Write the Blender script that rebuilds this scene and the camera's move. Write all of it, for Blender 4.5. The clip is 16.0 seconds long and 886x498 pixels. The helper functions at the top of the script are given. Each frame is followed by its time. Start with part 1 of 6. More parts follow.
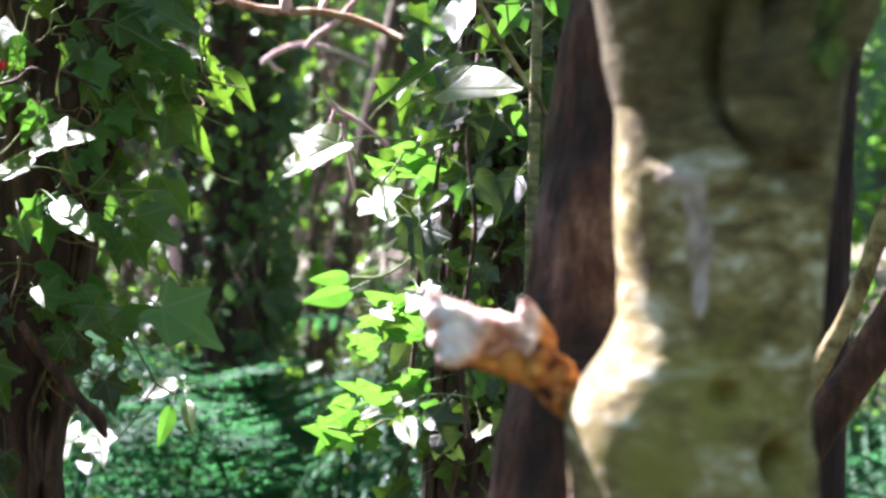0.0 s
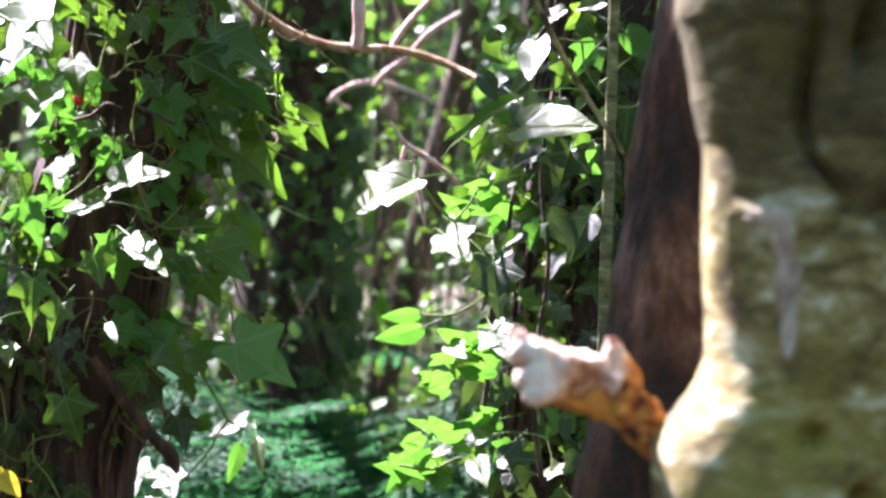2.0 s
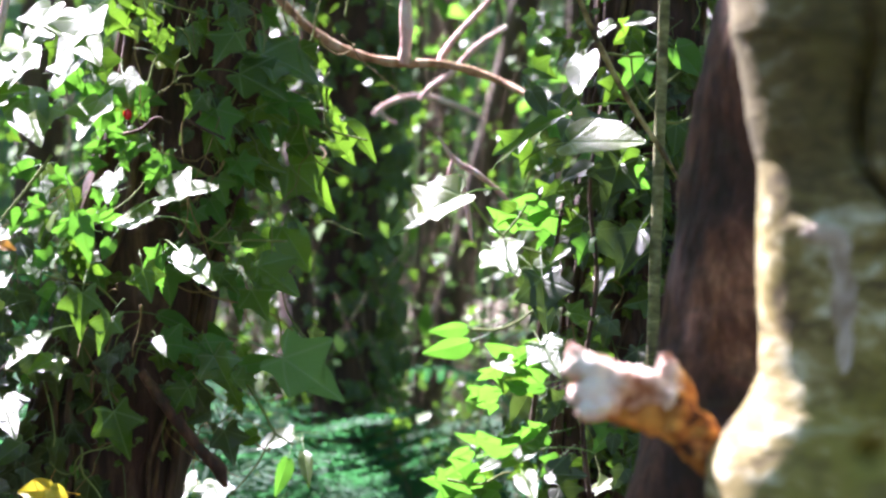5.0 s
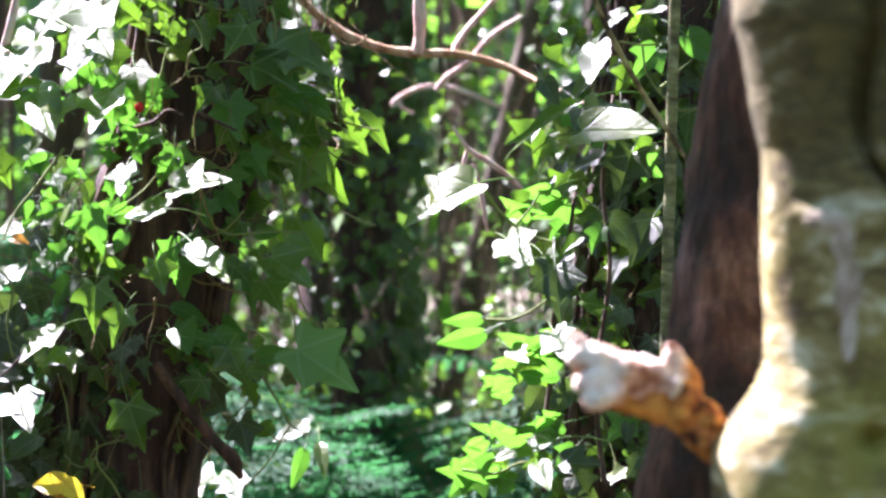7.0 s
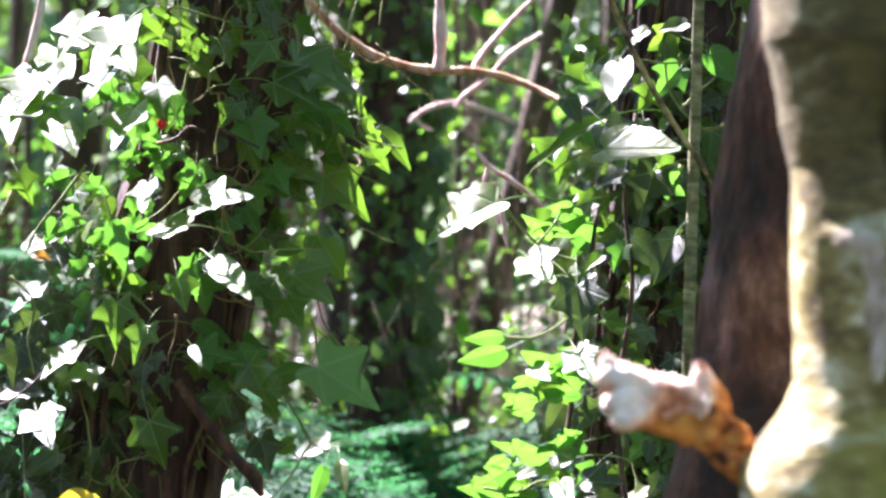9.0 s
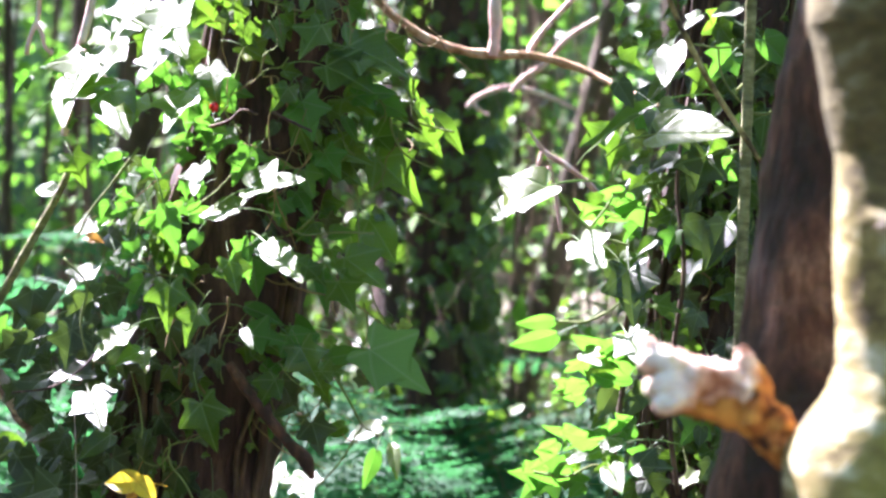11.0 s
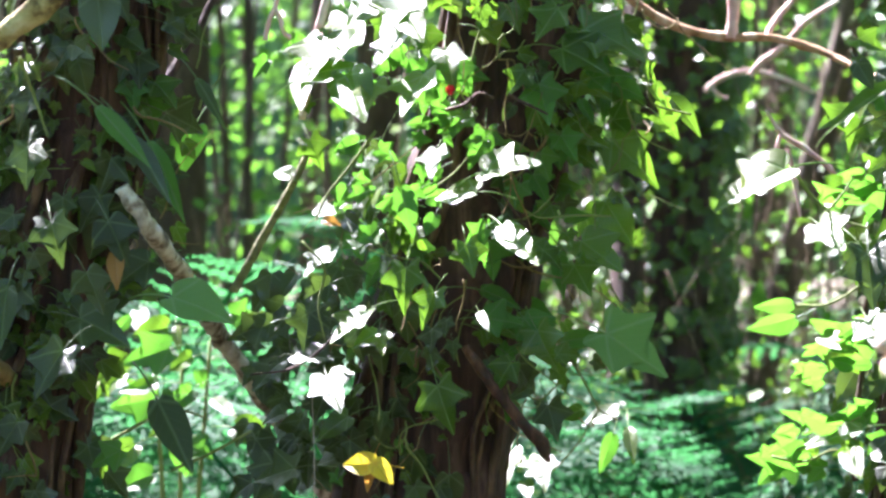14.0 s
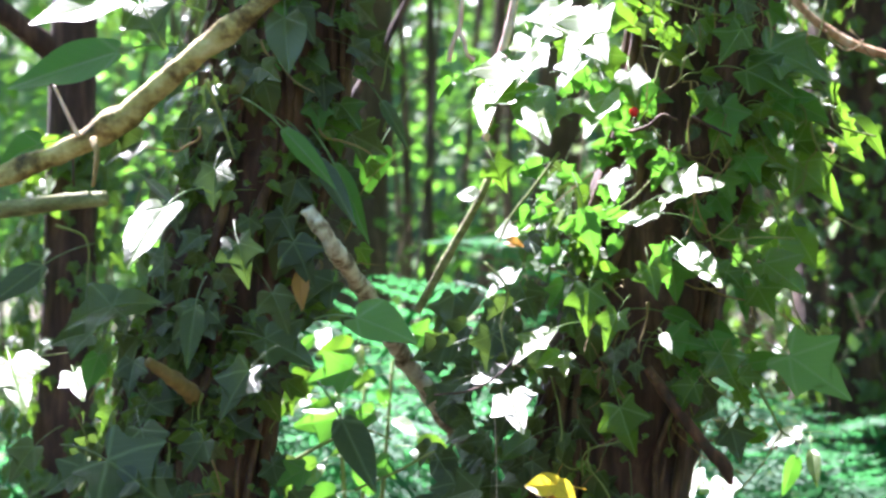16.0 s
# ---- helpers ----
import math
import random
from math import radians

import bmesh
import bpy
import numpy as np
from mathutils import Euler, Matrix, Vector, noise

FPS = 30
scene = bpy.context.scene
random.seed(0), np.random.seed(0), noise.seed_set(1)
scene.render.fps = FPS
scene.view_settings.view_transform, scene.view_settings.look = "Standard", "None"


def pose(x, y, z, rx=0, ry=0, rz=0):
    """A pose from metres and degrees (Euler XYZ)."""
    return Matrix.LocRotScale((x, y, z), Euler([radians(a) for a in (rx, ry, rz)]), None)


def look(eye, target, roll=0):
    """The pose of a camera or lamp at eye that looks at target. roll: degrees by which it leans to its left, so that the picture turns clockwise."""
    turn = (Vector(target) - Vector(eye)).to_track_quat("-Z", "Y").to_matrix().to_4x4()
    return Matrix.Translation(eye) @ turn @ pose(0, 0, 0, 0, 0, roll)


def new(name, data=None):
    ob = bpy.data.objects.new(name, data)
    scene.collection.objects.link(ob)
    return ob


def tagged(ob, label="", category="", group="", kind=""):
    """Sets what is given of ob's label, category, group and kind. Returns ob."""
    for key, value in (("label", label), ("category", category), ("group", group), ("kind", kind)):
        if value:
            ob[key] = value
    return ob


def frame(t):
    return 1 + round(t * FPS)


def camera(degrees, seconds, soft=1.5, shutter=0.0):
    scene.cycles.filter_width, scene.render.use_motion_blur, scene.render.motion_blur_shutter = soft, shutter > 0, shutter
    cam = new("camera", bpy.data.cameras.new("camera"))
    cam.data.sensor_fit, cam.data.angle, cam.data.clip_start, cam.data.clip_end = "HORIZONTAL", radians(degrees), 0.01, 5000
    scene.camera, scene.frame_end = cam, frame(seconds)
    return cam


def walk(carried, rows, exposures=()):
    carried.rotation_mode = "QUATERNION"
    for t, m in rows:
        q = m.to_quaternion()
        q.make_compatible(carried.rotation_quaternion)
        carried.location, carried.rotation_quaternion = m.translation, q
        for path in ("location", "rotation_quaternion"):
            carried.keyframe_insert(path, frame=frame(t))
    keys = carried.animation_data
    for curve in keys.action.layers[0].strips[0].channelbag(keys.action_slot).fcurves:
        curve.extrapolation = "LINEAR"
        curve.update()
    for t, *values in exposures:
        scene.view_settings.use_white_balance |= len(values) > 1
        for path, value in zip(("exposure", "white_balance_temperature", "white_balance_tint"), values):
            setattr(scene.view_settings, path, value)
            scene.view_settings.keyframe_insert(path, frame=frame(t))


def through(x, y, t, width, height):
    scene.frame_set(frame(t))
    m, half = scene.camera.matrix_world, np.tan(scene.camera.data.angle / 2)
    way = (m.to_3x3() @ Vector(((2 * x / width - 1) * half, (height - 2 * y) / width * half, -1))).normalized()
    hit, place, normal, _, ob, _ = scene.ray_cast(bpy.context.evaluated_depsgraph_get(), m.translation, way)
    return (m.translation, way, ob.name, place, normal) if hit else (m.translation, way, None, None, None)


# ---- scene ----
cam = camera(18, 16.0, soft=2.7, shutter=0.55)
PATH = [
    (0, (0.0215, -0.0063, 1.5011), (-0.0593, 1.9921, 1.5142), -0.45),
    (0.5, (0.0205, -0.0028, 1.5017), (-0.0716, 1.9950, 1.5152), -0.44),
    (1, (0.0209, -0.0063, 1.5012), (-0.0664, 1.9918, 1.5174), -0.44),
    (1.5, (0.0129, -0.0029, 1.5010), (-0.1069, 1.9933, 1.5254), -0.08),
    (2, (0.0077, -0.0034, 1.5012), (-0.1138, 1.9925, 1.5415), -0.04),
    (2.5, (0.0016, -0.0002, 1.5021), (-0.1243, 1.9952, 1.5509), 0.18),
    (3, (-0.0020, 0.0022, 1.5023), (-0.1309, 1.9974, 1.5531), 0.30),
    (3.5, (0.0002, 0.0015, 1.5024), (-0.1316, 1.9966, 1.5486), 0.20),
    (4, (-0.0001, 0.0008, 1.5020), (-0.1318, 1.9959, 1.5507), 0.28),
    (4.2, (-0.0011, -0.0029, 1.5029), (-0.1398, 1.9917, 1.5519), 0.26),
    (6.3, (0.0072, -0.0026, 1.5000), (-0.1550, 1.9902, 1.5513), -0.14),
    (6.5, (0.0072, -0.0004, 1.5024), (-0.1601, 1.9920, 1.5490), -0.27),
    (7, (0.0111, -0.0017, 1.5022), (-0.1572, 1.9907, 1.5450), -0.36),
    (7.5, (0.0114, -0.0012, 1.5023), (-0.1757, 1.9897, 1.5402), -0.38),
    (8, (0.0080, 0.0007, 1.5022), (-0.1843, 1.9910, 1.5416), -0.18),
    (8.5, (0.0050, 0.0028, 1.5031), (-0.1734, 1.9942, 1.5535), -0.20),
    (9, (0.0040, 0.0006, 1.5035), (-0.1740, 1.9919, 1.5580), -0.16),
    (9.2, (0.0046, 0.0034, 1.5042), (-0.1796, 1.9942, 1.5557), -0.12),
    (11.3, (0.0137, 0.0008, 1.5015), (-0.2122, 1.9876, 1.5420), 0.10),
    (11.5, (0.0115, 0.0060, 1.5006), (-0.2174, 1.9925, 1.5371), 0.08),
    (12, (0.0159, 0.0031, 1.5004), (-0.2293, 1.9876, 1.5380), 0.01),
    (12.5, (0.0194, 0.0054, 1.4997), (-0.2462, 1.9874, 1.5328), 0.05),
    (13, (0.0163, 0.0061, 1.4993), (-0.2972, 1.9811, 1.5337), 0.24),
    (13.5, (0.0150, 0.0063, 1.4988), (-0.3566, 1.9712, 1.5339), 0.18),
    (14, (0.0146, 0.0052, 1.4993), (-0.3763, 1.9663, 1.5333), 0.20),
    (14.5, (0.0178, 0.0050, 1.4985), (-0.3859, 1.9635, 1.5321), 0.17),
    (15, (0.0184, 0.0076, 1.4981), (-0.4154, 1.9597, 1.5328), 0.24),
    (15.5, (0.0139, -0.0038, 1.5008), (-0.4721, 1.9359, 1.5411), 0.45),
    (16, (0.0133, -0.0022, 1.5004), (-0.5026, 1.9295, 1.5479), 0.45),
]
walk(cam, [(t, look(eye, target, roll)) for t, eye, target, roll in PATH], exposures=[(0.0, 3.05, 5700, 31), (8.0, 3.23, 5700, 31), (12.5, 3.54, 5700, 25), (13.5, 3.44, 5700, 23), (14.5, 3.66, 5700, 23), (15.2, 3.70, 5700, 23), (16.0, 3.62, 5700, 21)])
# a long lens, wide open: sharp at the ivy, soft before and behind it
cam.data.dof.use_dof = True
cam.data.dof.focus_distance = 2.38
cam.data.dof.aperture_fstop = 13

# ------------------------------------------------------------------ light
SUN_WAY = Vector((-0.44, 0.46, 0.77)).normalized()
world = bpy.data.worlds.new("woodland_sky")
scene.world = world
world.use_nodes = True
wn = world.node_tree
sky = wn.nodes.new("ShaderNodeTexSky")
sky.sky_type, sky.sun_disc = "NISHITA", False
sky.sun_elevation, sky.sun_rotation = math.asin(SUN_WAY.z), math.atan2(SUN_WAY.x, SUN_WAY.y)
wn.nodes["Background"].inputs["Strength"].default_value = 0.095
wn.links.new(sky.outputs[0], wn.nodes["Background"].inputs["Color"])

sun_data = bpy.data.lights.new("sun", "SUN")
sun_data.energy, sun_data.angle, sun_data.color = 5.0, radians(0.5), (1.0, 0.95, 0.86)
sun = new("sun", sun_data)
sun.matrix_world = look(SUN_WAY * 30, (0, 0, 0))

rng = np.random.default_rng(11)


# ------------------------------------------------------------------ materials
def nodes_of(name):
    m = bpy.data.materials.new(name)
    m.use_nodes = True
    nt = m.node_tree
    return m, nt, nt.nodes["Principled BSDF"], nt.nodes["Material Output"]


def node(nt, kind, **sets):
    n = nt.nodes.new("ShaderNode" + kind)
    for key, value in sets.items():
        if key == "operation":
            n.operation = value
        elif key == "data_type":
            n.data_type = value
        elif key == "blend_type":
            n.blend_type = value
        elif key == "use_clamp":
            n.use_clamp = value
        else:
            n.inputs[key].default_value = value
    return n


def math_node(nt, op, a, b=None, clamp=False):
    n = nt.nodes.new("ShaderNodeMath")
    n.operation, n.use_clamp = op, clamp
    for i, v in enumerate((a, b)):
        if v is None:
            continue
        if isinstance(v, (int, float)):
            n.inputs[i].default_value = v
        else:
            nt.links.new(v, n.inputs[i])
    return n.outputs[0]


def mix_node(nt, fac, a, b, blend="MIX"):
    n = nt.nodes.new("ShaderNodeMixRGB")
    n.blend_type = blend
    for i, v in enumerate((fac, a, b)):
        if isinstance(v, (int, float)):
            n.inputs[i].default_value = v
        elif isinstance(v, tuple):
            n.inputs[i].default_value = (*v, 1.0)
        else:
            nt.links.new(v, n.inputs[i])
    return n.outputs[0]


def ramp_node(nt, fac, stops):
    n = nt.nodes.new("ShaderNodeValToRGB")
    while len(n.color_ramp.elements) < len(stops):
        n.color_ramp.elements.new(0.5)
    for e, (p, c) in zip(n.color_ramp.elements, stops):
        e.position, e.color = p, (*c, 1.0)
    nt.links.new(fac, n.inputs[0])
    return n.outputs[0]


def noise_node(nt, scale, detail=4.0, rough=0.55, stretch=(1, 1, 1), coords="Object", distortion=0.0):
    tc = nt.nodes.new("ShaderNodeTexCoord")
    mp = nt.nodes.new("ShaderNodeMapping")
    mp.inputs["Scale"].default_value = stretch
    nt.links.new(tc.outputs[coords], mp.inputs[0])
    n = node(nt, "TexNoise", Scale=scale, Detail=detail, Roughness=rough, Distortion=distortion)
    nt.links.new(mp.outputs[0], n.inputs["Vector"])
    return n.outputs[0]


def bump_into(nt, bsdf, height, strength, distance):
    b = node(nt, "Bump", Strength=strength, Distance=distance)
    nt.links.new(height, b.inputs["Height"])
    nt.links.new(b.outputs[0], bsdf.inputs["Normal"])


def leaf_material(name, dark, light, glow, through, rough=0.4, veins=True, island=False, gloss=0.55, waxy=0.0, vein_colour=(0.2, 0.28, 0.12)):
    """A thin leaf: waxy face, light shining through it, paler veins running out from its base."""
    m, nt, bsdf, out = nodes_of(name)
    if island:
        pick = nt.nodes.new("ShaderNodeNewGeometry").outputs["Random Per Island"]
    else:
        pick = nt.nodes.new("ShaderNodeObjectInfo").outputs["Random"]
    mid = tuple(0.5 * (a + b) for a, b in zip(dark, light))
    olive = (light[0] * 1.25, light[1] * 0.95, light[2] * 0.6)
    body = ramp_node(nt, pick, [(0.0, dark), (0.45, mid), (0.8, light), (1.0, olive)])
    blotch = noise_node(nt, 60.0, 3.0)
    body = mix_node(nt, math_node(nt, "MULTIPLY", blotch, 0.45), body, tuple(c * 0.45 for c in dark))
    if veins:
        uv = nt.nodes.new("ShaderNodeUVMap")
        uv.uv_map = "leaf"
        sp = nt.nodes.new("ShaderNodeSeparateXYZ")
        nt.links.new(uv.outputs[0], sp.inputs[0])
        u, v = sp.outputs[0], sp.outputs[1]
        ang = math_node(nt, "ABSOLUTE", math_node(nt, "ARCTAN2", u, v))
        far = math_node(nt, "SQRT", math_node(nt, "ADD", math_node(nt, "MULTIPLY", u, u), math_node(nt, "MULTIPLY", v, v)))
        d = math_node(nt, "MINIMUM", ang, math_node(nt, "ABSOLUTE", math_node(nt, "SUBTRACT", ang, 1.03)))
        d = math_node(nt, "MINIMUM", d, math_node(nt, "ABSOLUTE", math_node(nt, "SUBTRACT", ang, 1.95)))
        d = math_node(nt, "MULTIPLY", d, far)
        side = math_node(nt, "ABSOLUTE", math_node(nt, "SUBTRACT", math_node(nt, "FRACT", math_node(nt, "MULTIPLY", math_node(nt, "SUBTRACT", v, math_node(nt, "ABSOLUTE", u)), 7.0)), 0.5))
        side = math_node(nt, "SUBTRACT", 1.0, math_node(nt, "MULTIPLY", side, 14.0), True)
        mask = math_node(nt, "SUBTRACT", 1.0, math_node(nt, "MULTIPLY", d, 30.0), True)
        mask = math_node(nt, "MAXIMUM", mask, math_node(nt, "MULTIPLY", side, 0.25))
        body = mix_node(nt, math_node(nt, "MULTIPLY", mask, 0.75), body, vein_colour)
        bump_into(nt, bsdf, math_node(nt, "SUBTRACT", math_node(nt, "MULTIPLY", blotch, 0.5), mask), 0.28, 0.003)
    nt.links.new(body, bsdf.inputs["Base Color"])
    nt.links.new(math_node(nt, "ADD", math_node(nt, "MULTIPLY", noise_node(nt, 25.0, 3.0), 0.3), rough - 0.15), bsdf.inputs["Roughness"])
    bsdf.inputs["Specular IOR Level"].default_value = gloss
    if waxy:  # the waxy skin of ivy leaves, thicker on some than on others
        turn = math_node(nt, "FRACT", math_node(nt, "MULTIPLY", pick, 7.3))
        nt.links.new(math_node(nt, "MULTIPLY", math_node(nt, "POWER", turn, 2.0), waxy), bsdf.inputs["Coat Weight"])
        bsdf.inputs["Coat Roughness"].default_value = 0.18
    tr = node(nt, "BsdfTranslucent", Color=(*glow, 1.0))
    if veins:
        nt.links.new(mix_node(nt, math_node(nt, "MULTIPLY", mask, 0.5), glow, tuple(c * 0.5 for c in glow)), tr.inputs["Color"])
    mx = nt.nodes.new("ShaderNodeMixShader")
    mx.inputs[0].default_value = through
    nt.links.new(bsdf.outputs[0], mx.inputs[1])
    nt.links.new(tr.outputs[0], mx.inputs[2])
    nt.links.new(mx.outputs[0], out.inputs["Surface"])
    return m


def bark_material(name, stops, scale, stretch, bump=0.5, rough=0.85, moss=0.0, fine=90.0, lenticels=False, old=None):
    """darker pair: height over the foot above which brown shade is painted in, and the change's width."""
    m, nt, bsdf, out = nodes_of(name)
    big = noise_node(nt, scale, 6.0, 0.62, stretch, distortion=0.4)
    small = noise_node(nt, fine, 5.0, 0.6, stretch)
    both = math_node(nt, "ADD", math_node(nt, "MULTIPLY", big, 0.65), math_node(nt, "MULTIPLY", small, 0.35))
    colour = ramp_node(nt, both, stops)
    if lenticels:
        marks = ramp_node(nt, noise_node(nt, 60.0, 3.0, 0.5, (0.45, 0.45, 1.8)), [(0.36, (1, 1, 1)), (0.44, (0, 0, 0))])
        colour = mix_node(nt, math_node(nt, "MULTIPLY", marks, 0.45), colour, (0.035, 0.025, 0.015))
    if moss:
        patch = noise_node(nt, 9.0, 5.0, 0.7)
        patch = ramp_node(nt, patch, [(0.47, (0, 0, 0)), (0.62, (1, 1, 1))])
        colour = mix_node(nt, math_node(nt, "MULTIPLY", patch, moss), colour, (0.23, 0.19, 0.024))
    # painted shade: bark above a noisy height is mixed towards brown
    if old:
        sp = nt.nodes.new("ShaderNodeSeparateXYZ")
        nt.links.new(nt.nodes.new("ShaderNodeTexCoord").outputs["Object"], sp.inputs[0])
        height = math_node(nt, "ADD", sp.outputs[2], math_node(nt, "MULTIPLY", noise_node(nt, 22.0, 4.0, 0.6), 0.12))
        upper_shade = math_node(nt, "DIVIDE", math_node(nt, "SUBTRACT", height, old[0] + 0.06), old[1], True)
        colour = mix_node(nt, math_node(nt, "MULTIPLY", upper_shade, 0.72), colour, mix_node(nt, small, (0.014, 0.010, 0.003), (0.105, 0.078, 0.022)))
    nt.links.new(colour, bsdf.inputs["Base Color"])
    bsdf.inputs["Roughness"].default_value = rough
    bump_into(nt, bsdf, both, bump, 0.01)
    return m


MAT_IVY = leaf_material("ivy_leaf", (0.022, 0.045, 0.006), (0.11, 0.175, 0.016), (0.19, 0.40, 0.022), 0.38, rough=0.36, gloss=0.36, waxy=0.6, vein_colour=(0.24, 0.34, 0.12))
MAT_IVY_YOUNG = leaf_material("young_ivy_leaf", (0.035, 0.11, 0.016), (0.09, 0.20, 0.03), (0.13, 0.38, 0.028), 0.42, rough=0.45, gloss=0.45)
# a darker ivy leaf, mostly for the left tree and low on the middle one
MAT_IVY_DARK = leaf_material("old_ivy_leaf", (0.018, 0.024, 0.008), (0.055, 0.085, 0.018), (0.11, 0.19, 0.025), 0.24, rough=0.36, gloss=0.45, waxy=0.65, vein_colour=(0.14, 0.19, 0.08))
# the paler green puts sky light into the colour of two leaves
MAT_IVY_SKYLIT = leaf_material("skylit_leaf", (0.12, 0.25, 0.075), (0.16, 0.30, 0.09), (0.2, 0.42, 0.06), 0.4, rough=0.5, gloss=0.4, vein_colour=(0.3, 0.42, 0.2))
MAT_YELLOW = leaf_material("yellowed_leaf", (0.75, 0.58, 0.02), (0.8, 0.64, 0.03), (0.9, 0.72, 0.04), 0.45, vein_colour=(0.6, 0.32, 0.03))
MAT_WITHERED = leaf_material("withered_leaf", (0.35, 0.16, 0.03), (0.5, 0.26, 0.05), (0.6, 0.3, 0.05), 0.4, vein_colour=(0.3, 0.12, 0.02))
MAT_IVY_MASS = leaf_material("ivy_mass", (0.013, 0.027, 0.004), (0.08, 0.13, 0.014), (0.17, 0.34, 0.02), 0.36, island=True, gloss=0.4, waxy=0.5, rough=0.38)
MAT_FERN = leaf_material("fern_frond", (0.018, 0.075, 0.036), (0.04, 0.125, 0.056), (0.055, 0.22, 0.065), 0.44, rough=0.65, veins=False, island=True, gloss=0.15)
MAT_WOOD_LEAF = leaf_material("woodland_leaf", (0.05, 0.12, 0.025), (0.10, 0.20, 0.035), (0.18, 0.44, 0.04), 0.4, veins=False, island=True, gloss=0.12, rough=0.6)
MAT_CANOPY = leaf_material("canopy_leaf", (0.03, 0.08, 0.02), (0.07, 0.15, 0.03), (0.14, 0.3, 0.03), 0.25, veins=False, island=True)
MAT_STALK = bark_material("green_stalk", [(0.3, (0.10, 0.14, 0.03)), (0.7, (0.22, 0.25, 0.07))], 40, (1, 1, 0.3), 0.2)
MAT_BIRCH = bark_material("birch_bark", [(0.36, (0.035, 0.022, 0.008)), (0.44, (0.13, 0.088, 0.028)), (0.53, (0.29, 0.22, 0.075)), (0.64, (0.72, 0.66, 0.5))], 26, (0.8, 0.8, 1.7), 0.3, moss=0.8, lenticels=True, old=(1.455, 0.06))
MAT_FLAKE = bark_material("pale_bark_flake", [(0.38, (0.24, 0.16, 0.11)), (0.48, (0.46, 0.35, 0.28)), (0.6, (0.66, 0.55, 0.48))], 70, (1, 1, 0.6), 0.4)
MAT_BROKEN = bark_material("broken_wood", [(0.38, (0.3, 0.11, 0.06)), (0.46, (0.62, 0.36, 0.27)), (0.56, (0.84, 0.7, 0.62))], 55, (1, 1, 1), 0.8)
MAT_TORN = bark_material("torn_heartwood", [(0.4, (0.07, 0.018, 0.006)), (0.48, (0.40, 0.12, 0.018)), (0.6, (0.74, 0.33, 0.06))], 90, (1, 1, 1), 0.9)
MAT_DARK = bark_material("dark_bark", [(0.38, (0.010, 0.0032, 0.002)), (0.47, (0.042, 0.0145, 0.008)), (0.55, (0.105, 0.042, 0.023)), (0.64, (0.27, 0.14, 0.085))], 20, (1, 1, 0.45), 1.0, lenticels=True)
MAT_IVY_TRUNK = bark_material("ivy_trunk_bark", [(0.36, (0.012, 0.005, 0.005)), (0.5, (0.050, 0.021, 0.019)), (0.66, (0.15, 0.078, 0.058))], 30, (1.4, 1.4, 0.22), 0.9)
MAT_ROOT = bark_material("ivy_root", [(0.34, (0.022, 0.010, 0.008)), (0.5, (0.07, 0.034, 0.024)), (0.68, (0.19, 0.115, 0.06))], 60, (1, 1, 0.4), 0.5)
MAT_TWIG = bark_material("pale_twig", [(0.36, (0.12, 0.05, 0.025)), (0.48, (0.4, 0.22, 0.11)), (0.62, (0.66, 0.5, 0.36))], 50, (1, 1, 0.6), 0.5)
MAT_PINK_TWIG = bark_material("pinkish_twig", [(0.34, (0.36, 0.15, 0.13)), (0.5, (0.7, 0.45, 0.41)), (0.64, (0.82, 0.7, 0.65))], 40, (1, 1, 0.6), 0.4)
MAT_LICHEN = bark_material("lichened_branch", [(0.38, (0.04, 0.026, 0.012)), (0.46, (0.17, 0.11, 0.04)), (0.54, (0.4, 0.31, 0.12)), (0.66, (0.62, 0.54, 0.3))], 26, (1, 1, 1), 0.5)
MAT_MOTTLED = bark_material("mottled_dead_wood", [(0.38, (0.07, 0.05, 0.04)), (0.46, (0.28, 0.22, 0.17)), (0.52, (0.55, 0.49, 0.42)), (0.62, (0.75, 0.72, 0.66))], 45, (1, 1, 1), 0.6)
MAT_DRY = bark_material("dry_ivy_stem", [(0.3, (0.10, 0.06, 0.02)), (0.7, (0.32, 0.22, 0.09))], 60, (1, 1, 0.4), 0.4)
MAT_MOSS = bark_material("green_moss", [(0.38, (0.02, 0.03, 0.006)), (0.5, (0.07, 0.12, 0.015)), (0.64, (0.16, 0.22, 0.03))], 90, (1, 1, 1), 1.0)
MAT_SAPLING = bark_material("sapling_bark", [(0.34, (0.02, 0.012, 0.008)), (0.52, (0.065, 0.04, 0.027)), (0.68, (0.17, 0.115, 0.08))], 10, (1, 1, 0.3), 0.4)
MAT_STEM = bark_material("grey_green_stem", [(0.34, (0.07, 0.06, 0.025)), (0.5, (0.2, 0.19, 0.075)), (0.66, (0.42, 0.4, 0.2))], 60, (0.7, 0.7, 1.6), 0.6, lenticels=True)
MAT_DEAD = bark_material("dead_stem", [(0.34, (0.06, 0.032, 0.018)), (0.5, (0.17, 0.10, 0.06)), (0.66, (0.34, 0.25, 0.17))], 8, (1, 1, 0.4), 0.3)
MAT_GROUND = bark_material("leaf_litter", [(0.3, (0.03, 0.02, 0.012)), (0.5, (0.1, 0.065, 0.035)), (0.62, (0.06, 0.1, 0.03)), (0.75, (0.2, 0.14, 0.08))], 3, (1, 1, 1), 0.8, fine=25)
MAT_BERRY = bark_material("red_berry", [(0.3, (0.5, 0.01, 0.012)), (0.7, (0.75, 0.02, 0.02))], 60, (1, 1, 1), 0.05, rough=0.25)


